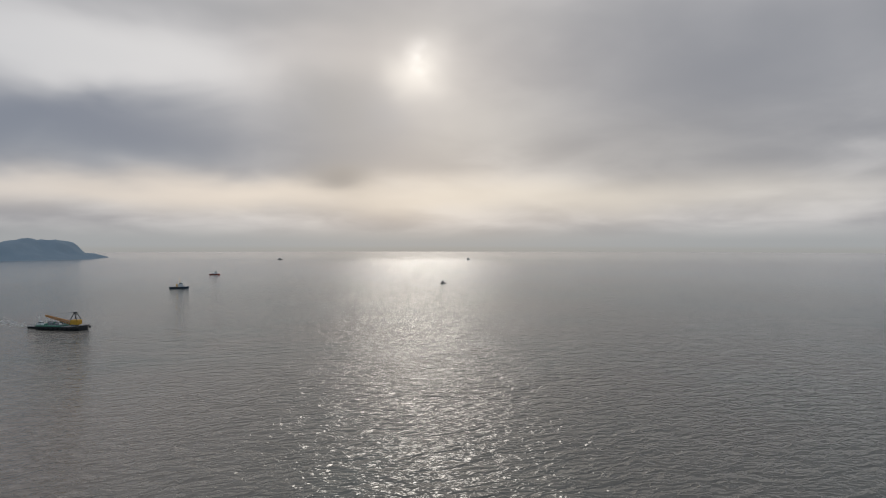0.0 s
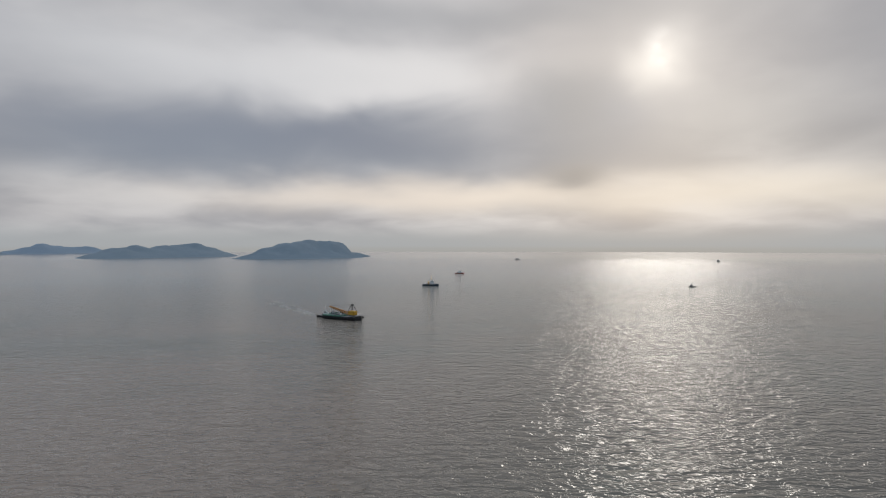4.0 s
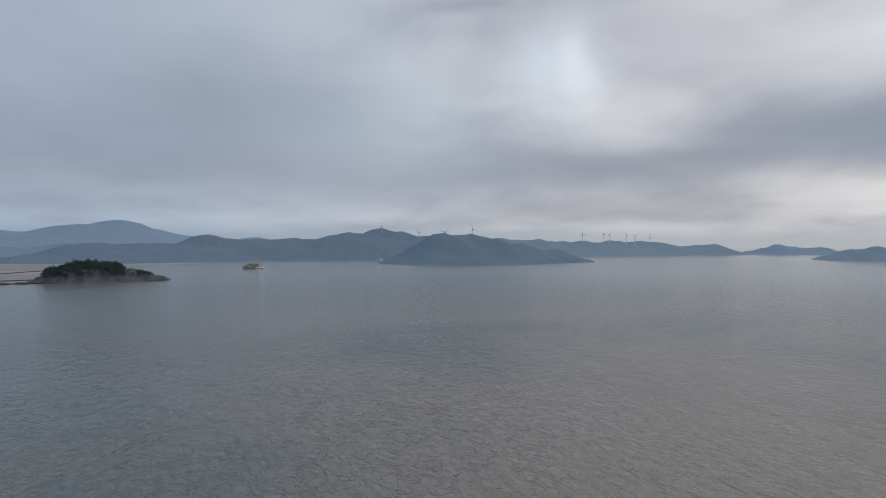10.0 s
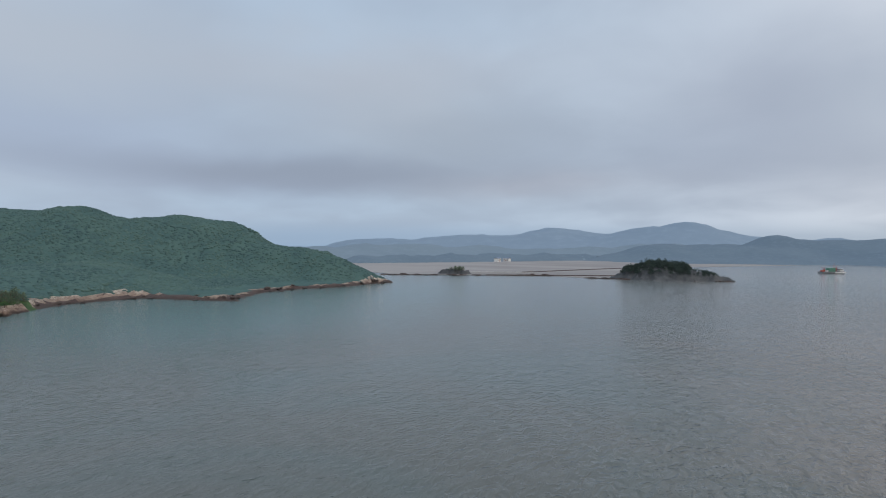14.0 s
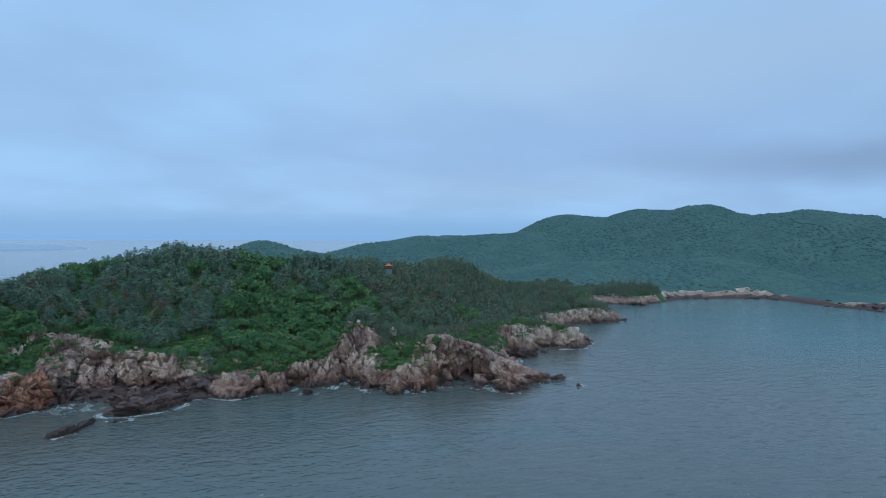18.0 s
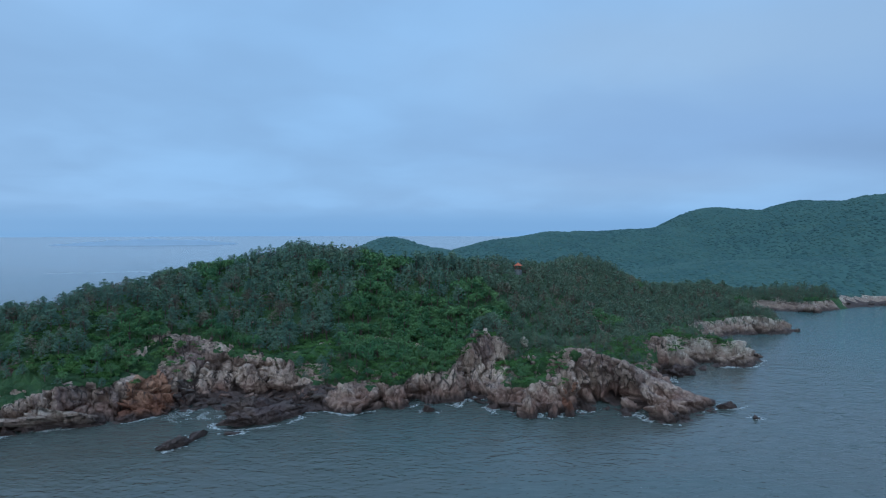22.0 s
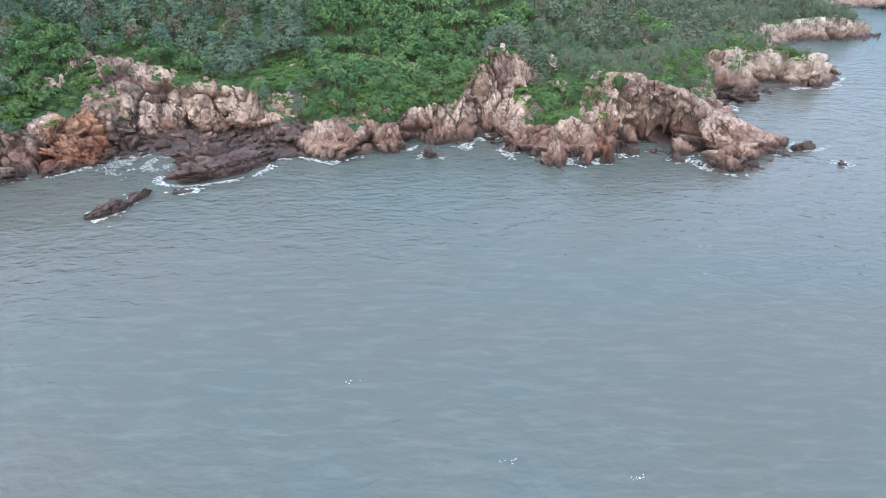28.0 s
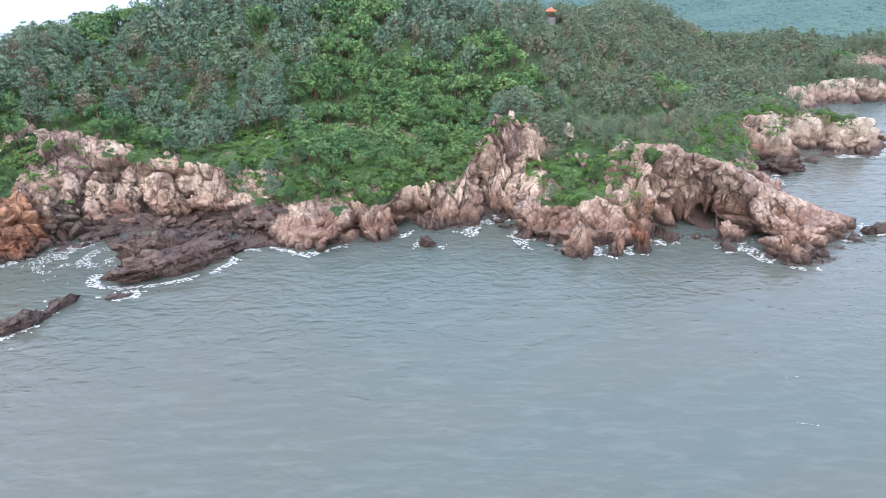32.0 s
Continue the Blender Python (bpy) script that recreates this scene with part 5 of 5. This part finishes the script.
def crane_barge():
    b = thing("crane_barge", (56, -540, 0), -30, label="black flat barge carrying a yellow crane at sea", category="barge")
    bm = hull_mesh(36, 13, 2.6, 0.16, 1.04)
    bmesh.ops.rotate(bm, verts=bm.verts, cent=(0, 0, 0), matrix=Matrix.Rotation(math.pi, 3, "Z"))
    bmesh.ops.translate(bm, verts=bm.verts, vec=(-6, 0, 0))
    part("hull", bm, BLACK, b)
    part("green_rail", one(box, (20, 13.2, 0.9), (1.5, 0, 3.0)), GREENP, b, "dark green bulwark")
    part("deck", one(box, (30.5, 11.8, 0.2), (-6, 0, 2.72)), GREY, b, "grey steel deck")
    house = part("crane_house", one(box, (6.0, 4.6, 3.4), (-15, 0, 5.4), bevel=0.3), YELLOW, b, "yellow crane house")
    part("slewing_ring", one(rod, (-14, 0, 2.7), (-14, 0, 3.9), 2.6, 2.6, 16), GREY, b)
    part("window", one(box, (0.1, 3.2, 1.2), (-11.95, 0, 6.1)), GLASSY, house)
    bm = bmesh.new()
    foot, tip = Vector((-12, 0, 4.6)), Vector((9.5, 0, 9.6))
    chords = [(-1.1, -0.9), (1.1, -0.9), (-1.1, 0.9), (1.1, 0.9)]
    for y, z in chords:
        rod(bm, foot + Vector((0, y, z)), tip + Vector((0, y * 0.4, z * 0.4)), 0.26, 0.2, 5)
    for k in range(13):
        t0, t1 = k / 13, (k + 1) / 13
        p, q = foot.lerp(tip, t0), foot.lerp(tip, t1)
        s0, s1 = 1 - 0.6 * t0, 1 - 0.6 * t1
        for y in (-1.1, 1.1):
            rod(bm, p + Vector((0, y * s0, -0.9 * s0)), q + Vector((0, y * s1, 0.9 * s1)), 0.13, 0.13, 4)
        rod(bm, p + Vector((0, -1.1 * s0, 0.9 * s0)), q + Vector((0, 1.1 * s1, 0.9 * s1)), 0.13, 0.13, 4)
    part("boom", bm, BOOM, b, "long orange-brown lattice boom")
    bm = bmesh.new()
    for y in (-2.2, 2.2):
        rod(bm, (-17.5, y, 7.0), (-14.5, y * 0.4, 12.0), 0.28, 0.22, 6)
        rod(bm, (-12.2, y, 7.0), (-14.5, y * 0.4, 12.0), 0.28, 0.22, 6)
    box(bm, (1.2, 2.4, 1.2), (-14.5, 0, 12.0))
    part("gantry", bm, BLACK, b, "dark steel A-frame gantry")
    for y in (-0.7, 0.7):
        part("stay_cable", one(rod, (-14.5, y, 12.3), (9.5, y * 0.5, 9.9), 0.05, 0.05, 4), BLACK, b)
    for k in range(9):
        for s in (-1, 1):
            bm = bmesh.new()
            bmesh.ops.create_uvsphere(bm, u_segments=10, v_segments=6, radius=0.8, matrix=Matrix.Diagonal((1, 0.4, 1, 1)))
            t = part("tyre_fender", bm, RUBBER, b)
            t.location = (-20.5 + 3.6 * k, s * 6.6, 1.4)
    for x, y, h in ((2, 3.4, 2.6), (5, -3.2, 2.2), (-3, 4, 1.8), (-1, -3.8, 2.8)):
        part("deck_machinery", one(box, (3.2, 2.4, h), (x, y, 2.8 + h / 2), bevel=0.15), GREY, b, "grey deck winch housing")
    for k in range(12):
        part("rail_post", one(rod, (-4 + k * 1.2, 6.1, 2.7), (-4 + k * 1.2, 6.1, 4.0), 0.06, 0.06, 4), WHITE, b)
    for k, (x, y, l, h) in enumerate(((4.5, 2.5, 4, 1.6), (7.5, -2.5, 3, 2.4), (0.5, 0.5, 2.5, 1.4), (9, 2.8, 2.2, 1.8), (-6, -4.2, 3, 1.5), (-7, 4.2, 2.4, 1.2))):
        part("cargo_crate", one(box, (l, 2.0, h), (x, y, 2.85 + h / 2), (0, 0, 12 * k), bevel=0.1), (GREENP, GREY, BLACK, WHITE, GREENP, GREY)[k], b)
    for k in range(16):
        h = 0.8 + (k * 37 % 11) * 0.17
        part("deck_gear", one(box, (1.0 + (k * 29 % 7) * 0.2, 1.2, h), (-8.5 + 1.15 * k, (-1) ** k * (1.5 + (k * 17 % 5) * 0.7), 2.8 + h / 2), (0, 0, 23 * k), bevel=0.06), (GREENP, GREY, WHITE, BLACK)[k % 4], b)
    for x, h in ((6.5, 6.5), (8.5, 5.0), (2.5, 4.2)):
        part("mast", one(rod, (x, 0, 2.7), (x, 0, 2.7 + h), 0.16, 0.08, 6), WHITE, b)


def work_boat(name, at, turn, length, hullmat, label, mast=YELLOW, cabin=WHITE, group=""):
    b = thing(name, at, turn, label=label, category="boat", group=group)
    k = length / 20.0
    part("hull", hull_mesh(length, 6.2 * k, 2.0 * k), hullmat, b)
    part("deck", one(box, (length * 0.72, 5.4 * k, 0.2), (-length * 0.08, 0, 1.95 * k)), GREY, b)
    w = part("wheelhouse", one(box, (5.2 * k, 4.0 * k, 2.6 * k), (1.5 * k, 0, 3.3 * k), bevel=0.12 * k), cabin, b, "white wheelhouse")
    part("bridge", one(box, (3.4 * k, 3.4 * k, 2.2 * k), (1.9 * k, 0, 5.6 * k), bevel=0.12 * k, taper=0.9), cabin, b)
    part("window", one(box, (3.46 * k, 3.46 * k, 0.7 * k), (1.9 * k, 0, 5.9 * k)), GLASSY, w)
    part("funnel", one(rod, (-2.4 * k, 0, 2 * k), (-2.8 * k, 0, 5.4 * k), 0.8 * k, 0.6 * k, 10), mast, b)
    part("mast", one(rod, (0.6 * k, 0, 6.4 * k), (0.4 * k, 0, 12.5 * k), 0.34 * k, 0.14 * k, 6), mast, b)
    part("crossbar", one(box, (0.3 * k, 2.6 * k, 0.25 * k), (0.5 * k, 0, 10 * k)), mast, b)
    part("towing_post", one(rod, (-5.5 * k, 0, 1.9 * k), (-5.5 * k, 0, 4 * k), 0.3 * k, 0.3 * k, 6), GREY, b)
    for s in (-1, 1):
        part("rubbing_strake", one(box, (length * 0.66, 0.35 * k, 0.4 * k), (-length * 0.1, s * 3.45 * k, 1.5 * k)), RUBBER, b)
    return b


crane_barge()
work_boat("pusher_tug", (69, -549.5, 0), 150, 15, BLACK, "small dark tug alongside the crane barge", WHITE, WHITE)
work_boat("tugboat", (-6, -935, 0), 172, 24, NAVY, "dark blue tugboat with a tall yellow mast", YELLOW, WHITE)
work_boat("fishing_boat", (-53, -1308, 0), 175, 19, REDP, "red-hulled fishing boat with a white cabin", WHITE, WHITE, "fishing boats")
work_boat("fishing_boat", (-380, -912, 0), 20, 11, BLACK, "small dark fishing boat in the sun's glitter", WHITE, GREY, "fishing boats")
work_boat("fishing_boat", (-296, -2450, 0), 10, 20, GREY, "tiny grey fishing boat far out at sea", WHITE, GREY, "fishing boats")
work_boat("fishing_boat", (-980, -2200, 0), 40, 20, GREY, "tiny grey fishing boat far out at sea", WHITE, GREY, "fishing boats")
work_boat("motorboat", (-392, 921, 0), 200, 14, REDP, "small red motorboat leaving a white wake", WHITE, REDP, "fishing boats")


def dredger():
    b = thing("dredger", (1510, -298, 0), -58, label="moored work ship with red mast and green deck house", category="ship")
    part("hull", hull_mesh(58, 14, 4.5, 0.2, 1.05), GREY, b)
    part("boot_top", one(box, (26, 14.8, 2.6), (14, 0, 2.6)), WHITE, b, "white hull band")
    part("deck_house", one(box, (16, 10, 8), (-4, 0, 8.5), bevel=0.4), GREENP, b, "green deck house")
    part("bridge", one(box, (7, 9, 5), (17, 0, 8), bevel=0.3), WHITE, b)
    part("window", one(box, (7.2, 9.2, 1.2), (17, 0, 9.4)), GLASSY, b)
    part("funnel", one(rod, (8, 0, 5), (8, 0, 13), 1.6, 1.3, 10), REDP, b)
    for x, h in ((4, 24), (11, 18), (-18, 15)):
        part("mast", one(rod, (x, 0, 5), (x, 0, h), 0.6, 0.3, 6), REDP, b, "red steel mast")
    part("derrick", one(rod, (-16, 0, 6), (-27, 0, 15), 0.6, 0.4, 6), REDP, b, "red derrick boom")
    for x in (-24, -12, 22):
        part("deck_machinery", one(box, (5, 7, 3.4), (x, 0, 6.2), bevel=0.2), REDP if x < -20 else WHITE, b)


dredger()


def turbine(at, height, turn, spin):
    b = thing("wind_turbine", at, turn, label="white three-bladed wind turbine on a hill", category="wind turbine", group="wind turbines on the hills")
    part("tower", one(rod, (0, 0, -12), (0, 0, height), 1.1, 0.7, 12), HAZED, b)
    part("nacelle", one(box, (7, 3, 3), (1, 0, height + 1), bevel=0.5), HAZED, b)
    part("hub", one(rod, (-3.8, 0, height + 1), (-2.4, 0, height + 1), 0.6, 1.5, 10), HAZED, b)
    for k in range(3):
        a = radians(spin + 120 * k)
        bm = bmesh.new()
        for t, w in ((0.03, 0.7), (0.15, 1.2), (0.5, 0.8), (1.0, 0.2)):
            r = t * height * 0.52
            c = Vector((-3.4, math.sin(a) * r, height + 1 + math.cos(a) * r))
            u = Vector((0.25, math.cos(a), -math.sin(a))) * w
            d = Vector((0.22, 0, 0))
            for p in (c - u - d, c + u - d, c + u + d, c - u + d):
                bm.verts.new(p)
        bm.verts.ensure_lookup_table()
        for i in range(3):
            for j in range(4):
                bm.faces.new([bm.verts[i * 4 + j], bm.verts[i * 4 + (j + 1) % 4], bm.verts[i * 4 + 4 + (j + 1) % 4], bm.verts[i * 4 + 4 + j]])
        bm.faces.new([bm.verts[j] for j in range(4)])
        bm.faces.new([bm.verts[12 + j] for j in range(4)])
        bmesh.ops.recalc_face_normals(bm, faces=bm.faces)
        part("blade", bm, HAZED, b)


for az, dist, z, h, spin in ((-20.9, 2640, 98, 48, 10), (-24.4, 2500, 60, 62, 40), (-26.9, 2500, 60, 64, 75), (-29.5, 2700, 80, 60, 20),
                             (-39.7, 3150, 70, 56, 15), (-41.6, 3200, 68, 58, 50), (-42.1, 3280, 68, 58, 80), (-43.6, 3300, 66, 54, 30), (-44.3, 3340, 66, 52, 65), (-45.6, 3400, 62, 50, 0)):
    a = radians(az)
    turbine((-20 + dist * math.cos(a), -48 + dist * math.sin(a), z), h * 0.78, az + 25, spin)


def pavilion():
    b = thing("pavilion", (45.5, 366, 39.0), 20, label="small open pavilion with an orange-red tiled roof", category="pavilion")
    bm = bmesh.new()
    rod(bm, (0, 0, -6), (0, 0, 1.0), 3.2, 3.0, 6)
    part("platform", bm, GREY, b)
    for k in range(6):
        a = k * math.tau / 6
        part("column", one(rod, (2.2 * math.cos(a), 2.2 * math.sin(a), 1.0), (2.2 * math.cos(a), 2.2 * math.sin(a), 4.4), 0.17, 0.15, 8), TIMBER, b)
        c, d = Vector((2.2 * math.cos(a), 2.2 * math.sin(a), 1.8)), Vector((2.2 * math.cos(a + math.tau / 6), 2.2 * math.sin(a + math.tau / 6), 1.8))
        part("railing", one(rod, c, d, 0.07, 0.07, 5), TIMBER, b)
    bm = bmesh.new()
    rings = []
    for r, h in ((3.9, 4.5), (3.7, 4.35), (2.2, 5.3), (1.0, 6.1), (0.25, 6.7)):
        rings.append([bm.verts.new((r * (1.06 if k % 2 == 0 else 0.97) * math.cos(k * math.tau / 12), r * (1.06 if k % 2 == 0 else 0.97) * math.sin(k * math.tau / 12), h + (0.25 if k % 2 == 0 and r > 3.5 else 0))) for k in range(12)])
    for p, q in zip(rings, rings[1:]):
        for k in range(12):
            bm.faces.new((p[k], p[(k + 1) % 12], q[(k + 1) % 12], q[k]))
    bm.faces.new(rings[-1])
    bm.faces.new(rings[0][::-1])
    bmesh.ops.recalc_face_normals(bm, faces=bm.faces)
    roof = part("roof", bm, ORANGE, b, "orange-red tiled roof")
    part("finial", one(rod, (0, 0, 6.6), (0, 0, 7.3), 0.28, 0.08, 8), STONE, roof)
    b.scale = (0.74, 0.74, 0.74)


pavilion()


def house(at, turn, size, roof, label):
    b = thing("house", at, turn, label=label, category="house", group="houses across the bay")
    w, d, h = size
    part("wall", one(box, (w, d, h), (0, 0, h / 2 - 0.5)), WHITE, b)
    bm = bmesh.new()
    pts = [bm.verts.new(p) for p in ((-w / 2 - .6, -d / 2 - .6, h - .5), (w / 2 + .6, -d / 2 - .6, h - .5), (w / 2 + .6, d / 2 + .6, h - .5), (-w / 2 - .6, d / 2 + .6, h - .5), (-w / 2 - .6, 0, h + d * 0.3), (w / 2 + .6, 0, h + d * 0.3))]
    for f in ((0, 1, 5, 4), (2, 3, 4, 5), (0, 4, 3), (1, 2, 5), (3, 2, 1, 0)):
        bm.faces.new([pts[i] for i in f])
    part("roof", bm, roof, b)
    for k in (-1, 1):
        win = part("window", one(box, (w * 0.16, d + 0.1, h * 0.35), (k * w * 0.25, 0, h * 0.45)), GLASSY, b)
    part("door", one(box, (w * 0.1, d + 0.1, h * 0.6), (0, 0, h * 0.3 - 0.5)), TIMBER, b)


rh = np.random.RandomState(12)
for k in range(14):
    t = rh.rand()
    house((1800 + 120 * t + rh.uniform(-30, 30), -870 + 70 * t + rh.uniform(-25, 25), 3), rh.uniform(0, 180), (rh.uniform(14, 24), rh.uniform(9, 13), rh.uniform(5, 8)), (ROOFB, ORANGE, GREY)[k % 3], "small white house by the fishing harbour")
for x, y, w in ((1760, 540, 34), (1790, 520, 22), (2150, 470, 40), (2200, 430, 30), (1650, 860, 20), (1630, 900, 18), (2260, 330, 26)):
    house((x, y, 4), rh.uniform(0, 180), (w, 12, rh.uniform(7, 11)), ROOFB, "low white building behind the beach")

# reefs and stone banks that fall dry in front of the flat
for x0, y0, x1, y1, n in ((1000, 470, 1060, 330, 26), (1100, 270, 1125, 215, 12), (1070, 160, 1075, -20, 34), (1075, -20, 1090, -110, 10), (985, 520, 1000, 470, 8)):
    for k in range(n):
        t = rh.rand()
        a = rh.uniform(5, 13)
        place_rock("reef", SHAPES["dark"][rh.randint(5)], DARK, (x0 + (x1 - x0) * t + rh.normal() * 5, y0 + (y1 - y0) * t + rh.normal() * 3, 0.2), (a, a * 0.8, rh.uniform(1.2, 3.0)), rh.uniform(0, 360), 0, "low dark reef before the tidal flat", "reefs before the flat")
bm = bmesh.new()
for (a, b) in (((1200, 300, 0.6), (1700, 60, 0.6)), ((1060, 330, .6), (1180, 60, .6))):
    rod(bm, a, b, 1.3, 1.3, 6)
tagged(part("breakwater", bm, DARK), "long low dark stone bank across the tidal flat", "breakwater", kind="structure")

# the wood on the islet: a dense dome, thinning out along its tail
ISLET = foliage("islet_leaves", (0.040, 0.066, 0.062), (0.062, 0.092, 0.076), (0.085, 0.115, 0.088))
grove = []
c = np.array(((1092, 70, 18, 26), (1092, 40, 27, 32), (1092, 18, 29, 34), (1090, -15, 22, 28), (1088, -55, 14, 20)), float)
while len(grove) < 420:
    k = rh.randint(len(c))
    x, y = c[k, 0] + rh.normal() * c[k, 3] * 0.5, c[k, 1] + rh.normal() * c[k, 3] * 0.5
    top = 0.0
    for (ax, ay, az, aw), (bx, by, bz, bw) in zip(c, c[1:]):
        dx, dy = bx - ax, by - ay
        t = min(1.0, max(0.0, ((x - ax) * dx + (y - ay) * dy) / (dx * dx + dy * dy)))
        top = max(top, (az + t * (bz - az)) * math.exp(-((x - ax - t * dx) ** 2 + (y - ay - t * dy) ** 2) / (aw + t * (bw - aw)) ** 2))
    if top < (9.5 if y > -25 else 9):
        continue
    size = rh.uniform(1.2, 2.0) if y > -25 else rh.uniform(0.6, 1.1)
    kind = "broad" if y > -10 and rh.rand() < 0.7 else "pine"
    v, f = COARSE[kind][rh.randint(5)][1]
    a = rh.uniform(0, 6.28)
    m = np.array([[math.cos(a), -math.sin(a), 0], [math.sin(a), math.cos(a), 0], [0, 0, 1]]) * size
    grove.append((v @ m.T + (x, y, top - 3.2), f))
tagged(part_mesh("islet_trees", mesh_of("islet_trees", *join(grove)), ISLET), "dark trees crowding the top of an islet", "trees", kind="stuff")

# the pines of the tiny islet
for k in range(9):
    ob = new("pine_tree")
    ob.matrix_basis = pose(1084 + rh.normal() * 5, 402 + rh.normal() * 7, 4.0, 0, 0, 40 * k) @ Matrix.Diagonal((2.1, 2.1, rh.uniform(1.3, 1.9), 1))
    tagged(ob, "dark broad-topped pine on a tiny islet", "tree", "pines on the islet")
    for nm, me in zip(("trunk", "crown"), MODELS["pine"][k % 5]):
        new(nm, me).parent = ob


def jetty(a, b, posts):
    """A low walkway on posts out to the tiny islet."""
    j = thing("jetty", a, math.degrees(math.atan2(b[1] - a[1], b[0] - a[0])), label="long low grey walkway on posts over the flat", category="jetty")
    length = math.hypot(b[0] - a[0], b[1] - a[1])
    part("deck", one(box, (length, 2.6, 0.5), (length / 2, 0, 3.4), bevel=0.05), STONE, j)
    for side in (-1, 1):
        part("handrail", one(rod, (0, side * 1.2, 4.7), (length, side * 1.2, 4.7), 0.12, 0.12, 5), WHITE, j)
    post = one(rod, (0, 0, -0.5), (0, 0, 4.7), 0.35, 0.3, 6)
    me = bpy.data.meshes.new("post")
    post.to_mesh(me)
    post.free()
    me.materials.append(STONE)
    for k in range(posts):
        for side in (-1, 1):
            q = new("post", me)
            q.parent = j
            q.location = (length * (k + 0.5) / posts, side * 1.2, 0)


jetty((1098, 378, 0), (1138, 246, 0), 22)

# ---------------------------------------------------------------- foam
def foam_patches():
    r = np.random.RandomState(21)
    spots = []
    x, y = r.uniform(-145, 165, 260000), r.uniform(165, 300, 260000)
    p = np.stack([x, y, 0 * x], 1)
    s = coast_distance(x + 1.6 * fbm(p * 0.13, 3, 5), y + 1.6 * fbm(p * 0.13, 3, 9))
    lace = fbm(p * 0.16, 4, 88)
    ok = (s < -0.2) & (s > -1.6 - 4.2 * np.clip(lace, 0, 1)) & (lace + 0.9 * fbm(p * 0.05, 2, 14) > 0.15)
    spots += [(a, b, r.uniform(0.05, 0.26)) for a, b in zip(x[ok], y[ok])]
    for x0, y0, z0, a, b, c, turn, *_ in OUTCROPS:
        if z0 > 0.6:
            continue
        n = int(40 * (a + b))
        th, t = r.uniform(0, 6.28, n), radians(turn)
        q = 0.80 + np.abs(r.normal(size=n)) * 1.8 / (a + b)
        u, v = a * q * np.cos(th), b * q * np.sin(th)
        px, py = x0 + u * math.cos(t) - v * math.sin(t), y0 + u * math.sin(t) + v * math.cos(t)
        lc = fbm(np.stack([px, py, 0 * px], 1) * 0.3, 3, 30) > 0.12
        spots += [(i, j, r.uniform(0.05, 0.27)) for i, j in zip(px[lc], py[lc])]
    # scattered whitecaps
    for _ in range(110):
        cx, cy = r.uniform(-250, 350), r.uniform(-650, 190)
        for k in range(r.randint(4, 14)):
            spots.append((cx + r.normal() * 0.7, cy + r.normal() * 0.25, r.uniform(0.03, 0.09)))
    # the churned water of the western inlet
    for _ in range(2200):
        cx, cy = r.normal(-86, 6), r.normal(206, 4.5)
        if fbm(np.array([[cx * 0.35, cy * 0.35, 0]]), 3, 61)[0] > 0.12:
            spots.append((cx, cy, r.uniform(0.04, 0.15)))
    # the wakes of the barge and the motorboat
    for (ax, ay), (bx, by), w in (((80, -560), (150, -680), 5), ((-400, 918), (-560, 850), 2.6), ((-5, -945), (0, -1000), 2)):
        for _ in range(420):
            t = r.rand() ** 1.3
            spots.append((ax + (bx - ax) * t + r.normal() * w * (0.4 + t), ay + (by - ay) * t + r.normal() * w * (0.4 + t), r.uniform(0.2, 0.8)))
    vs, fs = [], []
    for x, y, a in spots:
        n = len(vs)
        th = r.rand() * 6.28
        for k in range(5):
            rad = a * r.uniform(0.5, 1.3)
            vs.append((x + rad * 1.7 * math.cos(th + k * 1.2566), y + rad * 0.8 * math.sin(th + k * 1.2566), 0.05))
        fs += [(n, n + 1, n + 2), (n, n + 2, n + 3), (n, n + 3, n + 4)]
    tagged(part_mesh("foam", mesh_of("foam", np.array(vs), np.array(fs)), FOAM), "white surf breaking round the rocks", "foam", kind="stuff")


foam_patches()
